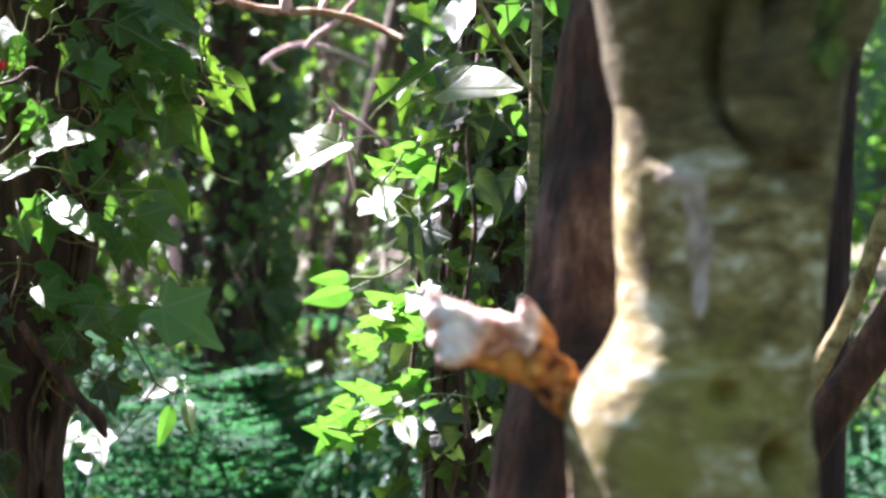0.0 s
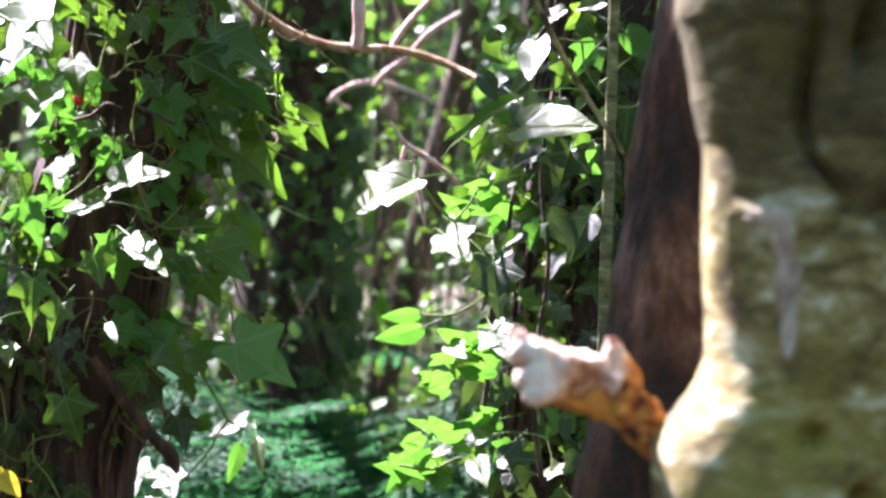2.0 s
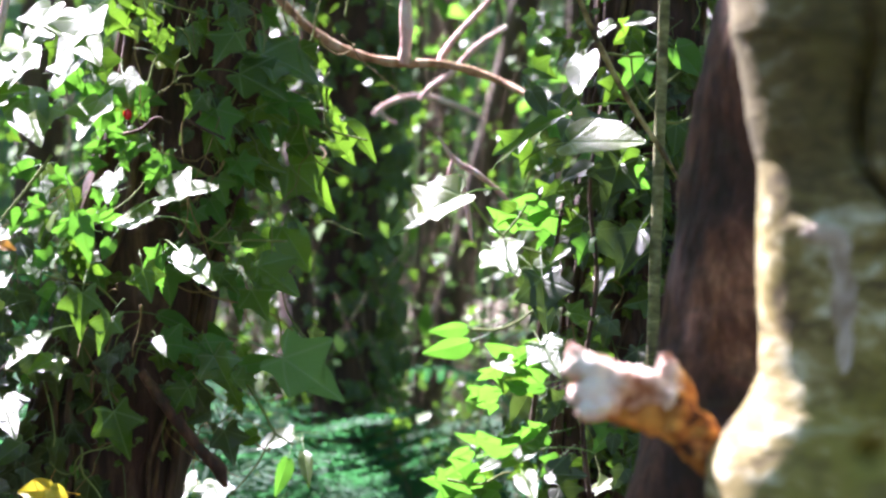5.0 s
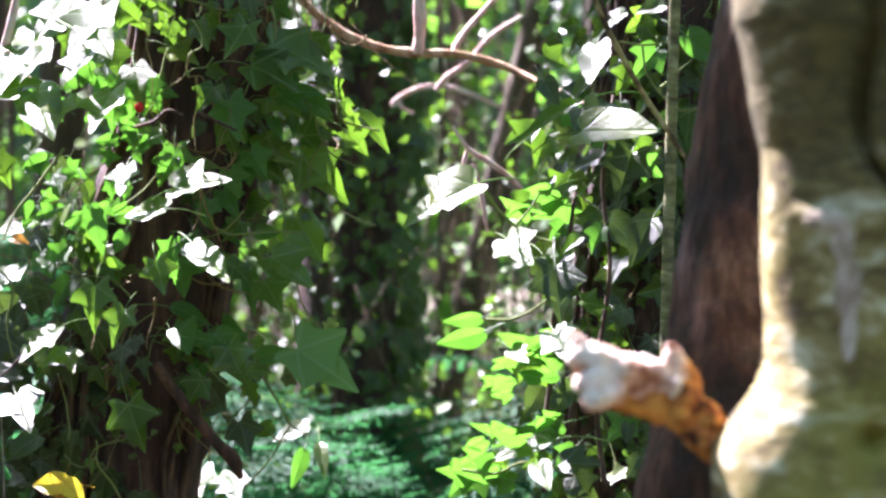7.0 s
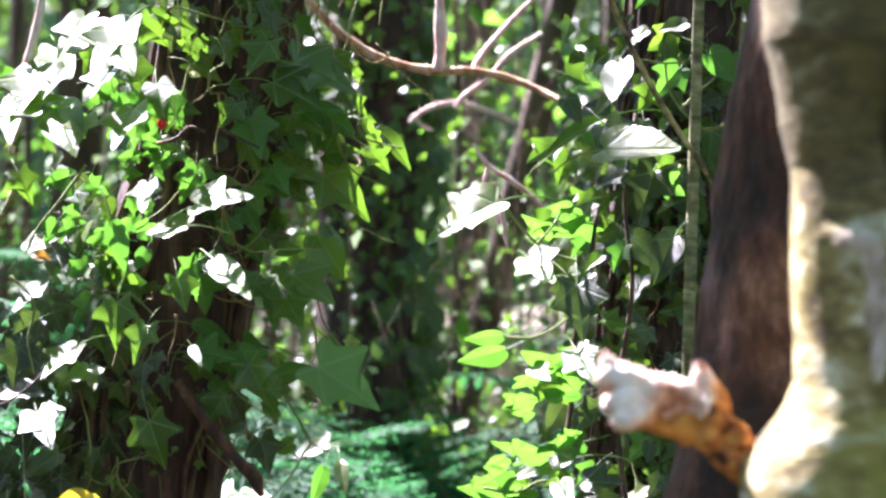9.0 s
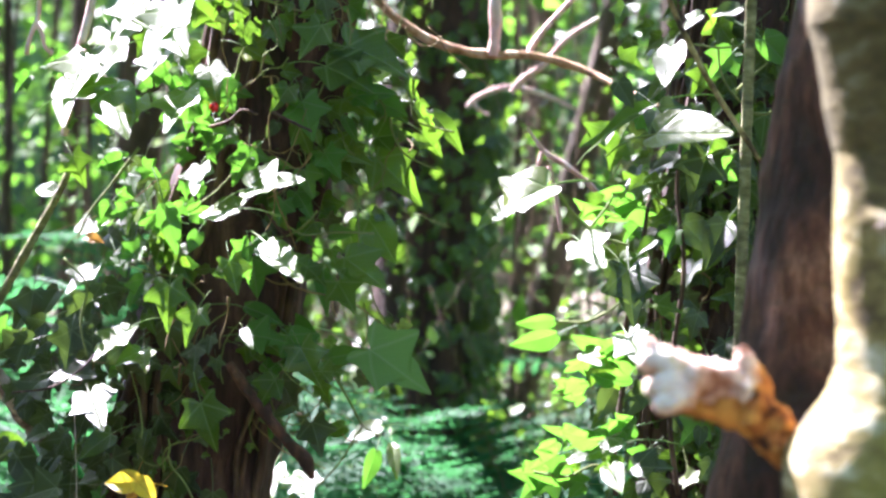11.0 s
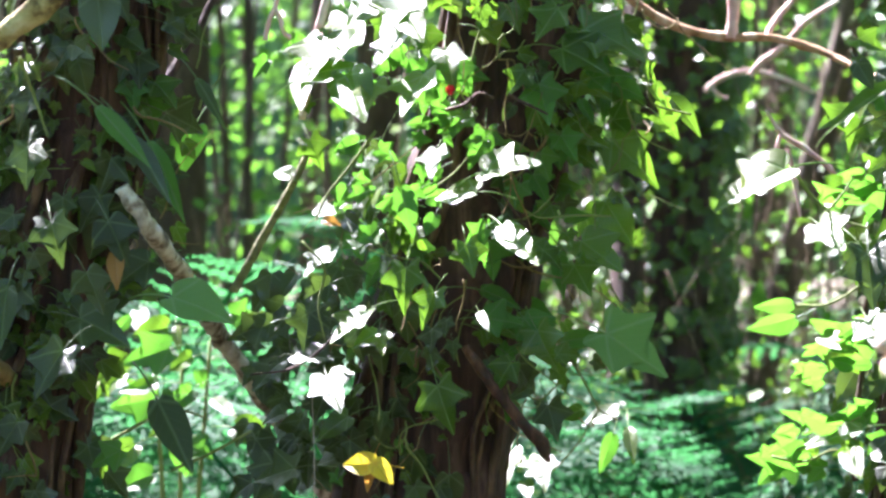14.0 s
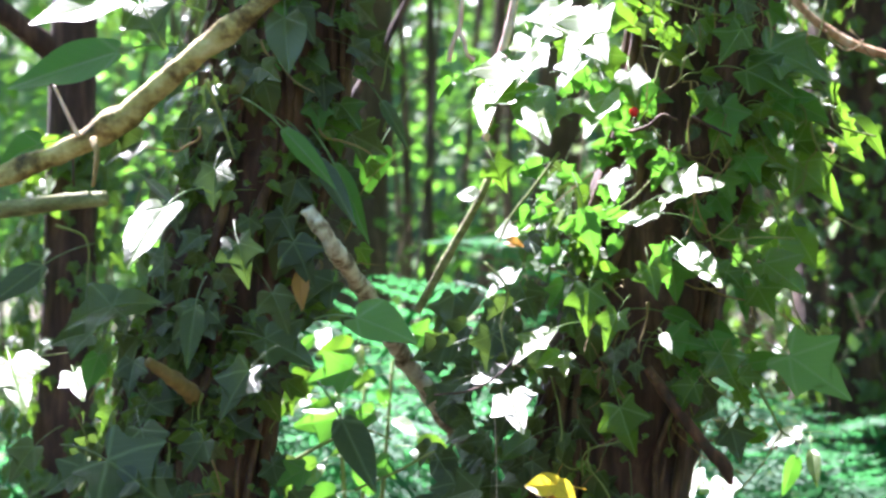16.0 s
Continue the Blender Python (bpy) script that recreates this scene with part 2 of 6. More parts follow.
# ------------------------------------------------------------------ building blocks
def mesh_of(name, bm, material, smooth=True):
    me = bpy.data.meshes.new(name)
    bm.to_mesh(me)
    bm.free()
    me.materials.append(material)
    if smooth:
        me.polygons.foreach_set("use_smooth", [True] * len(me.polygons))
    return me


def part(name, bm, material, parent, label=""):
    ob = new(name, mesh_of(name, bm, material))
    ob.parent = parent
    return tagged(ob, label)


def thing(name, place, label, category, group="", kind=""):
    ob = new(name)
    ob.location = place
    ob.empty_display_size = 0.05
    bpy.context.view_layer.update()
    return tagged(ob, label, category, group, kind)


def smooth_line(points, count):
    """count places along a soft curve through the points, which may lie at uneven distances."""
    pts = [Vector(p) for p in points]
    gaps = [max((b - a).length, 1e-6) for a, b in zip(pts, pts[1:])]
    slopes = [(b - a) / h for a, b, h in zip(pts, pts[1:], gaps)]
    tangents = [slopes[0]]
    for k in range(1, len(pts) - 1):
        tangents.append((slopes[k - 1] * gaps[k] + slopes[k] * gaps[k - 1]) / (gaps[k] + gaps[k - 1]))
    tangents.append(slopes[-1])
    out = []
    for k in range(count):
        s = k / (count - 1) * len(gaps)
        i = min(int(s), len(gaps) - 1)
        f, h = s - i, gaps[i]
        out.append(pts[i] * (1 + 2 * f) * (1 - f) ** 2 + tangents[i] * h * f * (1 - f) ** 2 + pts[i + 1] * f * f * (3 - 2 * f) + tangents[i + 1] * h * f * f * (f - 1))
    return out


def tube(points, radii, seg=12, rings=20, rough=0.0, freq=12.0, shape=None, origin=(0, 0, 0), bm=None, cap=True):
    """A limb along a soft curve; rough: relative unevenness; shape(place, angle): a factor on its radius."""
    bm = bm or bmesh.new()
    line = smooth_line(points, rings)
    o = Vector(origin)
    side = None
    loops = []
    for k, p in enumerate(line):
        way = (line[min(k + 1, rings - 1)] - line[max(k - 1, 0)]).normalized()
        if side is None:
            side = way.cross(Vector((0, 1, 0.13)))
            if side.length < 1e-3:
                side = way.cross(Vector((1, 0, 0)))
        side = (side - way * side.dot(way)).normalized()
        up = way.cross(side)
        f = k / (rings - 1)
        s = f * (len(radii) - 1)
        i = min(int(s), len(radii) - 2)
        r = radii[i] + (radii[i + 1] - radii[i]) * (s - i)
        loop = []
        for j in range(seg):
            a = 2 * math.pi * j / seg
            d = side * math.cos(a) + up * math.sin(a)
            rr = r
            if rough:
                rr *= 1 + rough * noise.fractal((p + d * r) * freq, 1.0, 2.0, 3)
            if shape:
                rr *= shape(p, math.atan2(d.x, -d.y))
            loop.append(bm.verts.new(p + d * rr - o))
        loops.append(loop)
    for a, b in zip(loops, loops[1:]):
        for j in range(seg):
            bm.faces.new((a[j], a[(j + 1) % seg], b[(j + 1) % seg], b[j]))
    if cap:
        bm.faces.new(loops[0][::-1])
        bm.faces.new(loops[-1])
    return bm


# half outlines of the leaves: base at the origin, tip at (0, 1)
OUTLINES = {
    "star": [(0, 0.0), (0.14, -0.12), (0.30, -0.19), (0.46, -0.15), (0.41, 0.02), (0.53, 0.18), (0.71, 0.38), (0.50, 0.43), (0.34, 0.46), (0.26, 0.62), (0.12, 0.82), (0, 1.0)],
    "three": [(0, 0.0), (0.18, -0.13), (0.38, -0.08), (0.47, 0.08), (0.56, 0.25), (0.68, 0.46), (0.46, 0.46), (0.31, 0.48), (0.26, 0.64), (0.14, 0.84), (0, 1.0)],
    "heart": [(0, 0.0), (0.2, -0.1), (0.38, 0.0), (0.46, 0.22), (0.43, 0.46), (0.3, 0.68), (0.14, 0.86), (0, 1.0)],
    "sliver": [(0, 0.0), (0.05, 0.0), (0.1, 0.08), (0.15, 0.26), (0.14, 0.46), (0.1, 0.66), (0.04, 0.86), (0, 1.0)],
    "lance": [(0, 0.0), (0.1, -0.03), (0.2, 0.06), (0.27, 0.24), (0.26, 0.44), (0.19, 0.64), (0.09, 0.84), (0, 1.0)],
}


def leaf_rows(kind, fine, fold, droop, curl, seed):
    """Vertices, faces and flat coordinates of a unit leaf in its own plane (x across, y to the tip, z its upper face)."""
    half = OUTLINES[kind]
    r = random.Random(seed)
    rows = []
    n = 3 * (len(half) - 1) + 1 if fine else len(half)
    ends = [(-half[1][0], half[1][1]), *half, (-half[-2][0], half[-2][1])]
    for k in range(n):
        t = k / (n - 1) * (len(half) - 1)
        i = min(int(t), len(half) - 2)
        f = t - i
        a, b, c, d = ends[i : i + 4]
        x, y = (b[q] + 0.5 * f * (c[q] - a[q] + f * (2 * a[q] - 5 * b[q] + 4 * c[q] - d[q] + f * (3 * (b[q] - c[q]) + d[q] - a[q]))) for q in (0, 1))
        rows.append((max(x, 0.0), y))
    verts, flat, faces = [], [], []
    skew = r.uniform(-0.08, 0.08)
    wave = r.uniform(0, 6.28)

    def add(x, y):
        flat.append((x, y))
        z = fold * abs(x) - droop * y * y + curl * x * x * 2 + 0.05 * math.sin(7 * y + wave + 3 * x) * abs(x) * 2
        verts.append((x * (1 + skew * (1 if x > 0 else -1)), y, z))
        return len(verts) - 1

    steps = (0.0, 0.5, 1.0) if fine else (0.0, 1.0)
    for sign in (1, -1):
        last = None
        for k, (x, y) in enumerate(rows):
            spine = max(0.0, min(1.0, (k / (len(rows) - 1)) ** 1.1))
            line = [add(sign * x * s, spine * (1 - s) + y * s) for s in steps]
            if last:
                for a in range(len(steps) - 1):
                    q = (last[a], last[a + 1], line[a + 1], line[a])
                    faces.append(q if sign > 0 else q[::-1])
            last = line
    return verts, faces, flat


def leaf_mesh(name, kind, material, fold=0.25, droop=0.2, curl=0.0, seed=1, stalk=0.8):
    verts, faces, flat = leaf_rows(kind, True, fold, droop, curl, seed)
    # leaf stalk, bending back from the base
    seg, rings = 4, 5
    for k in range(rings):
        f = k / (rings - 1)
        for j in range(seg):
            a = 2 * math.pi * j / seg
            verts.append((0.018 * math.cos(a), -stalk * f + 0.02 * (f == 0), 0.018 * math.sin(a) - 0.55 * stalk * f * f))
            flat.append((0.0, 0.0))
    base = len(verts) - seg * rings
    for k in range(rings - 1):
        for j in range(seg):
            faces.append((base + k * seg + j, base + k * seg + (j + 1) % seg, base + (k + 1) * seg + (j + 1) % seg, base + (k + 1) * seg + j))
    me = bpy.data.meshes.new(name)
    me.from_pydata(verts, [], faces)
    uv = me.uv_layers.new(name="leaf")
    for loop in me.loops:
        uv.data[loop.index].uv = flat[loop.vertex_index]
    me.polygons.foreach_set("use_smooth", [True] * len(me.polygons))
    me.materials.append(material)
    return me


LEAVES = {}
for leaf_kind in OUTLINES:
    for tone, mat in (("", MAT_IVY), ("young_", MAT_IVY_YOUNG), ("old_", MAT_IVY_DARK), ("pale_", MAT_IVY_SKYLIT), ("yellow_", MAT_YELLOW), ("withered_", MAT_WITHERED)):
        LEAVES[tone + leaf_kind] = [leaf_mesh(tone + leaf_kind, leaf_kind, mat, 0.16 + 0.14 * k, 0.05 + 0.17 * k, 0.1 - 0.13 * k, k + 3) for k in range(3)]


def leaf_pose(place, dx, dz, nx, nz):
    """A leaf's pose. dx, dz: where its tip lies from its base, across and up; its face is turned from -y by nx, nz."""
    tip = Vector((dx, dx * nx + dz * nz, dz))
    reach = math.hypot(dx, dz)
    size = min(tip.length, 1.4 * reach)
    tip.normalize()
    up = Vector((nx, -1.0, nz)).normalized()
    across = tip.cross(up)
    m = Matrix((across, tip, up)).transposed().to_4x4()
    return Matrix.Translation(place) @ m @ Matrix.Diagonal((0.82 * reach, size, 0.82 * reach, 1))


GAPS = []  # holes cut in the unseen canopy to let sun onto chosen spots: place and radius


def leaf(plant, kind, place, dx, dz, nx=0.0, nz=0.5, sunny=0.0, label=""):
    kinds = LEAVES[kind]
    ob = new("leaf", kinds[int(abs(place[0] * 7919 + place[2] * 104729)) % (2 if sunny else len(kinds))])
    ob.parent = plant
    ob.matrix_basis = plant.matrix_basis.inverted() @ leaf_pose(place, dx, dz, nx, nz)
    if sunny:
        GAPS.append((Vector(place) + Vector((dx, 0, dz)) * 0.5, sunny))
    return tagged(ob, label)


def ground_height(x, y):
    return 0.07 * max(y, 0.0) * (1 if y < 22 else 22 / y + (y - 22) / y * 0.3) + 0.05 * math.sin(1.3 * x + 0.6 * y) * min(1, abs(y) / 3)


def joined_leaves(name, spots, kind, material, parent=None, bm_rows=None):
    """Many leaves in one mesh. spots: poses."""
    verts, faces, flat = leaf_rows(kind, False, 0.22, 0.15, 0.0, 5)
    v = np.array([(*p, 1.0) for p in verts])
    f = np.array(faces)
    allv, allf = [], []
    for k, m in enumerate(spots):
        allv.append((v @ np.array(m).T)[:, :3])
        allf.append(f + k * len(v))
    me = bpy.data.meshes.new(name)
    me.from_pydata(np.concatenate(allv).tolist(), [], np.concatenate(allf).tolist())
    uv = me.uv_layers.new(name="leaf")
    idx = np.empty(len(me.loops), dtype=np.int32)
    me.loops.foreach_get("vertex_index", idx)
    uv.data.foreach_set("uv", np.array(flat)[idx % len(v)].ravel())
    me.polygons.foreach_set("use_smooth", [True] * len(me.polygons))
    me.materials.append(material)
    ob = new(name, me)
    ob.parent = parent
    return ob


def leaf_cloud(name, places, sizes, up, material, seed, narrow=0.5, spread=0.8):
    """Many small folded leaves in one mesh, quick to draw: each two triangles bent along its rib."""
    r = np.random.default_rng(seed)
    n = len(places)
    nrm = np.array(up) + r.normal(0, spread, (n, 3))
    nrm /= np.linalg.norm(nrm, axis=1)[:, None]
    tip = np.cross(nrm, r.normal(0, 1, (n, 3)))
    tip /= np.linalg.norm(tip, axis=1)[:, None]
    side = np.cross(tip, nrm)
    s = np.asarray(sizes)[:, None]
    p = np.asarray(places)
    v = np.stack([p - tip * s * 0.5, p + side * s * narrow * 0.5 + nrm * s * 0.1 - tip * s * 0.08, p + tip * s * 0.5, p - side * s * narrow * 0.5 + nrm * s * 0.1 - tip * s * 0.08], 1).reshape(-1, 3)
    k = 4 * np.arange(n)[:, None]
    f = np.concatenate([k + [0, 1, 2], k + [0, 2, 3]], 1).reshape(-1, 3)
    me = bpy.data.meshes.new(name)
    me.vertices.add(len(v))
    me.vertices.foreach_set("co", v.ravel())
    me.loops.add(f.size)
    me.loops.foreach_set("vertex_index", f.ravel().astype(np.int32))
    me.polygons.add(len(f))
    me.polygons.foreach_set("loop_start", np.arange(0, f.size, 3, dtype=np.int32))
    me.update()
    me.validate()
    me.materials.append(material)
    return me


# ------------------------------------------------------------------ ground and distance
def build_ground():
    bm = bmesh.new()
    xs = [-60, -40, -25, -15] + [-10 + 0.5 * k for k in range(37)] + [12, 20, 35, 60]
    ys = [-60, -35, -20, -10, -5] + [-3 + 0.5 * k for k in range(56)] + [28, 34, 42, 60]
    grid = [[bm.verts.new((x, y, ground_height(x, y) + 0.04 * noise.noise(Vector((x * 2, y * 2, 0))))) for x in xs] for y in ys]
    for a, b in zip(grid, grid[1:]):
        for k in range(len(xs) - 1):
            bm.faces.new((a[k], a[k + 1], b[k + 1], b[k]))
    ob = new("ground", mesh_of("ground", bm, MAT_GROUND))
    tagged(ob, "woodland floor of brown leaf litter and moss", "ground", kind="structure")


def build_backdrop():
    m, nt, bsdf, out = nodes_of("far_wood")
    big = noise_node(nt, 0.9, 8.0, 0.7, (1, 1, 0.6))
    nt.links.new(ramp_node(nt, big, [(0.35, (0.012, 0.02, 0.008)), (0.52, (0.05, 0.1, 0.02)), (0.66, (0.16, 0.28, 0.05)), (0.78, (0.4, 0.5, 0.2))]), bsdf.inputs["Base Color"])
    bsdf.inputs["Roughness"].default_value = 0.9
    bm = bmesh.new()
    n = 64
    loops = []
    for z in (-1, 3, 7, 11):
        loops.append([bm.verts.new(((34 + rng.uniform(-1, 1)) * math.sin(2 * math.pi * k / n), (34 + rng.uniform(-1, 1)) * math.cos(2 * math.pi * k / n), z + (rng.uniform(-1, 2) if z > 6 else 0))) for k in range(n)])
    for a, b in zip(loops, loops[1:]):
        for k in range(n):
            bm.faces.new((a[k], b[k], b[(k + 1) % n], a[(k + 1) % n]))
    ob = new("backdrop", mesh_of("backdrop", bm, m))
    tagged(ob, "distant wall of green woodland all around", "backdrop", kind="structure")


build_ground()
build_backdrop()


# ------------------------------------------------------------------ trees that stand near
def gauss(x, w):
    return math.exp(-(x / w) ** 2)


def build_birch():
    y = 1.31
    base = (0.07, y, ground_height(0.07, y) - 0.05)
    t = thing("birch_tree", base, "young birch with yellowish grey bark and a snapped branch stub", "tree")
    zs = [base[2], 0.8, 1.25, 1.3924, 1.414, 1.4355, 1.454, 1.4675, 1.494, 1.5206, 1.547, 1.574, 1.6004, 1.627, 1.66, 2.2, 4.2]
    xs = [0.05, 0.066, 0.08, 0.0862, 0.0855, 0.0885, 0.0932, 0.0965, 0.0985, 0.0993, 0.101, 0.1026, 0.1025, 0.1055, 0.109, 0.113, 0.143]
    radii = [0.088, 0.075, 0.062, 0.0580, 0.0570, 0.0530, 0.0490, 0.0477, 0.0484, 0.0502, 0.0519, 0.0535, 0.0589, 0.069, 0.074, 0.055, 0.03]

    def shape(p, a):
        z = p.z
        k = 1.0
        k -= 0.40 * gauss(a + 0.20 - 0.42 * gauss(z - 1.545, 0.018) - 0.08 * gauss(z - 1.62, 0.02), 0.06) * gauss(z - 1.59, 0.042)  # long fold in the bark
        k -= 0.45 * gauss(a - 0.27, 0.10) * gauss(z - 1.622, 0.016)  # the hollow above it
        k -= 0.16 * gauss(a - 0.62, 0.22) * gauss(z - 1.545, 0.006)  # crease at the bulge's foot
        k += 0.07 * gauss(a - 0.35, 0.4) * gauss(z - 1.578, 0.03)  # bulge between the folds
        k -= 0.7 * gauss(a - 0.72, 0.13) * gauss(z - 1.411, 0.010)  # knot hole
        k -= 0.25 * gauss(a - 0.15, 0.12) * gauss(z - 1.443, 0.006)
        k += 0.05 * gauss(a + 0.5, 0.3) * gauss(z - 1.541, 0.005)  # branch collar scar
        k += 0.31 * gauss(a + 0.82, 0.50) * gauss(z - 1.335, 0.072)  # swelling under the stub
        k += 0.13 * gauss(a + 1.35, 0.5) * gauss(z - 1.428, 0.014)  # the stub's collar
        k += 0.005 * noise.noise(Vector((a * 1.2, 0, z * 110))) + 0.012 * noise.noise(Vector((a * 1.4, 3, z * 20)))
        return k

    pts = [(px, y + (0.02 if z > 2 else 0) + (0.08 if z > 4 else 0), z) for px, z in zip(xs, zs)]
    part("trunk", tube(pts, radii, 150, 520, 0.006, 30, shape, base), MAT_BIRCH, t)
    # the snapped branch: jagged pale ends on one rough stump
    bm = tube([(-0.0392, 1.306, 1.4821), (-0.0300, 1.308, 1.4776), (-0.0155, 1.313, 1.4714), (-0.0010, 1.318, 1.4672), (0.0097, 1.318, 1.4640), (0.0146, 1.318, 1.4576)], [0.0048, 0.0092, 0.0104, 0.0110, 0.0098, 0.0062], 28, 60, 0.34, 90, None, base)
    tube([(0.0071, 1.318, 1.4646), (0.0081, 1.318, 1.4739), (0.0071, 1.318, 1.4806), (0.0060, 1.318, 1.4860)], [0.0101, 0.0066, 0.0051, 0.0023], 16, 30, 0.28, 90, None, base, bm)
    tube([(-0.0233, 1.306, 1.4697), (-0.0311, 1.302, 1.4677), (-0.0376, 1.300, 1.4674)], [0.0085, 0.0070, 0.0042], 14, 18, 0.28, 90, None, base, bm)
    tube([(-0.0193, 1.306, 1.4644), (-0.0270, 1.300, 1.4603), (-0.0336, 1.298, 1.4583)], [0.0074, 0.0064, 0.0038], 14, 18, 0.28, 90, None, base, bm)
    tube([(-0.0300, 1.308, 1.4776), (-0.0357, 1.306, 1.4856), (-0.0384, 1.306, 1.4909)], [0.0064, 0.0042, 0.0013], 10, 14, 0.3, 90, None, base, bm)
    stub = part("branch_stub", bm, MAT_BROKEN, t, "snapped branch stub of pale splintered wood")
    bm = tube([(0.0092, 1.318, 1.4699), (0.0113, 1.318, 1.4614), (0.0156, 1.318, 1.4525), (0.0215, 1.318, 1.4437), (0.0290, 1.318, 1.4368), (0.0418, 1.318, 1.4285)], [0.0080, 0.0104, 0.0108, 0.0100, 0.0095, 0.0085], 28, 70, 0.42, 110, None, base)
    tube([(0.0124, 1.318, 1.4779), (0.0146, 1.318, 1.4699), (0.0172, 1.318, 1.4606)], [0.0016, 0.0053, 0.0053], 10, 16, 0.3, 120, None, base, bm)
    tube([(0.0191, 1.308, 1.4436), (0.0236, 1.308, 1.4394), (0.0265, 1.308, 1.4367)], [0.0027, 0.0053, 0.0032], 10, 16, 0.3, 120, None, base, bm)
    tube([(-0.0248, 1.312, 1.4615), (-0.0129, 1.316, 1.4582), (-0.0010, 1.318, 1.4560), (0.0111, 1.320, 1.4551)], [0.0032, 0.0076, 0.0085, 0.0064], 14, 24, 0.5, 110, None, base, bm)
    part("torn_wood", bm, MAT_TORN, stub, "torn orange-brown heartwood")
    r = random.Random(6)
    for a0, z0, w, h, mat, label in (
        (-0.31, 1.531, 0.13, 0.010, MAT_FLAKE, "pale peeling bark flake"),
        (-0.26, 1.511, 0.16, 0.014, MAT_FLAKE, "pale peeling bark flake"),
        (-0.24, 1.489, 0.10, 0.011, MAT_FLAKE, "pale peeling bark flake"),
        (-0.47, 1.541, 0.26, 0.004, MAT_FLAKE, "pale scar of a lost branch"),
        (0.85, 1.618, 0.36, 0.034, MAT_MOSS, "green moss cushion"),
    ):
        flake = bmesh.new()
        rows = []
        n, cols = (70, 17) if h > 0.03 else (30, 9)
        for i in range(n):
            f = i / (n - 1) * 2 - 1
            z = z0 + f * h
            half = w * max(0.05, 1 - f * f) ** (0.35 if mat is MAT_FLAKE else 0.6) * (r.uniform(0.6, 1.2) if h <= 0.03 else 1 + 0.35 * noise.fractal(Vector((z * 60, a0, 0)), 1.0, 2.0, 3))
            cx, rad = np.interp(z, zs, xs), np.interp(z, zs, radii)
            row = []
            for j in range(cols):
                edge = 2 * j / (cols - 1) - 1
                a = a0 + half * edge
                q = Vector((cx, y, z))
                lift = rad * shape(q, a) + (0.0012 if mat is MAT_FLAKE else 0.0022) - 0.0026 * abs(edge) ** 6
                row.append(flake.verts.new((cx + math.sin(a) * lift - base[0], y - math.cos(a) * lift - base[1], z - base[2])))
            rows.append(row)
        for p, q in zip(rows, rows[1:]):
            for j in range(cols - 1):
                flake.faces.new((p[j], p[j + 1], q[j + 1], q[j]))
        part("moss_patch" if mat is MAT_MOSS else "bark_flake", flake, mat, t, label)


def build_dark_tree():
    base = (0.03, 1.66, ground_height(0, 1.66) - 0.05)
    t = thing("dark_tree", base, "smooth dark reddish-brown trunk beside the birch", "tree")
    pts = [(-0.03, 1.66, base[2]), (0.02, 1.66, 0.9), (0.048, 1.66, 1.36), (0.068, 1.66, 1.46), (0.078, 1.66, 1.53), (0.093, 1.66, 1.60), (0.108, 1.66, 1.66), (0.2, 1.68, 2.2), (0.5, 1.8, 4.4)]
    part("trunk", tube(pts, [0.10, 0.078, 0.069, 0.068, 0.068, 0.072, 0.074, 0.06, 0.04], 48, 200, 0.07, 22, None, base), MAT_DARK, t)
    for a, z in ((-1.2, 0.25), (0.2, 0.22), (1.5, 0.24)):
        out = Vector((math.sin(a), -math.cos(a), 0))
        foot = Vector((-0.02, 1.66, base[2]))
        part("root", tube([foot + out * 0.05 + Vector((0, 0, z)), foot + out * 0.1 + Vector((0, 0, 0.1)), foot + out * 0.24 + Vector((0, 0, 0.03))], [0.04, 0.04, 0.015], 12, 16, 0.1, 20, None, base), MAT_DARK, t)
    add_branches(t, 0.2, 1.68, 2.1, 3.9, 0.06, 4, 31, MAT_DARK, 0.22)


def add_branches(t, x, y, z0, z1, radius, count, seed, material, lean=0.0):
    """Side branches, rising from a trunk between two heights."""
    r = random.Random(seed)
    for k in range(count):
        z = z0 + (z1 - z0) * (k + 0.5) / count
        a = r.uniform(0, 6.28)
        out = Vector((math.cos(a), math.sin(a), 0))
        foot = Vector((x + lean * (z - z0) / (z1 - z0), y, z))
        reach = r.uniform(0.4, 0.9)
        w = radius * r.uniform(0.25, 0.4)
        pts = [foot, foot + out * reach * 0.3 + Vector((0, 0, 0.12)), foot + out * reach * 0.7 + Vector((0, 0, 0.4)), foot + out * reach + Vector((0, 0, 0.75))]
        part("branch", tube(pts, [w, w * 0.7, w * 0.5, w * 0.2], 8, 16, 0.15, 20, None, t.location), material, t)


def limb(name, pts, radii, material, label, category="branch", seg=10, rings=28, rough=0.22, freq=70, group=""):
    """A loose or hanging stick: one mesh, its origin at its first point."""
    bm = tube(pts, radii, seg, rings, rough, freq, None, pts[0])
    ob = new(name, mesh_of(name, bm, material))
    ob.location = pts[0]
    return tagged(ob, label, category, group)


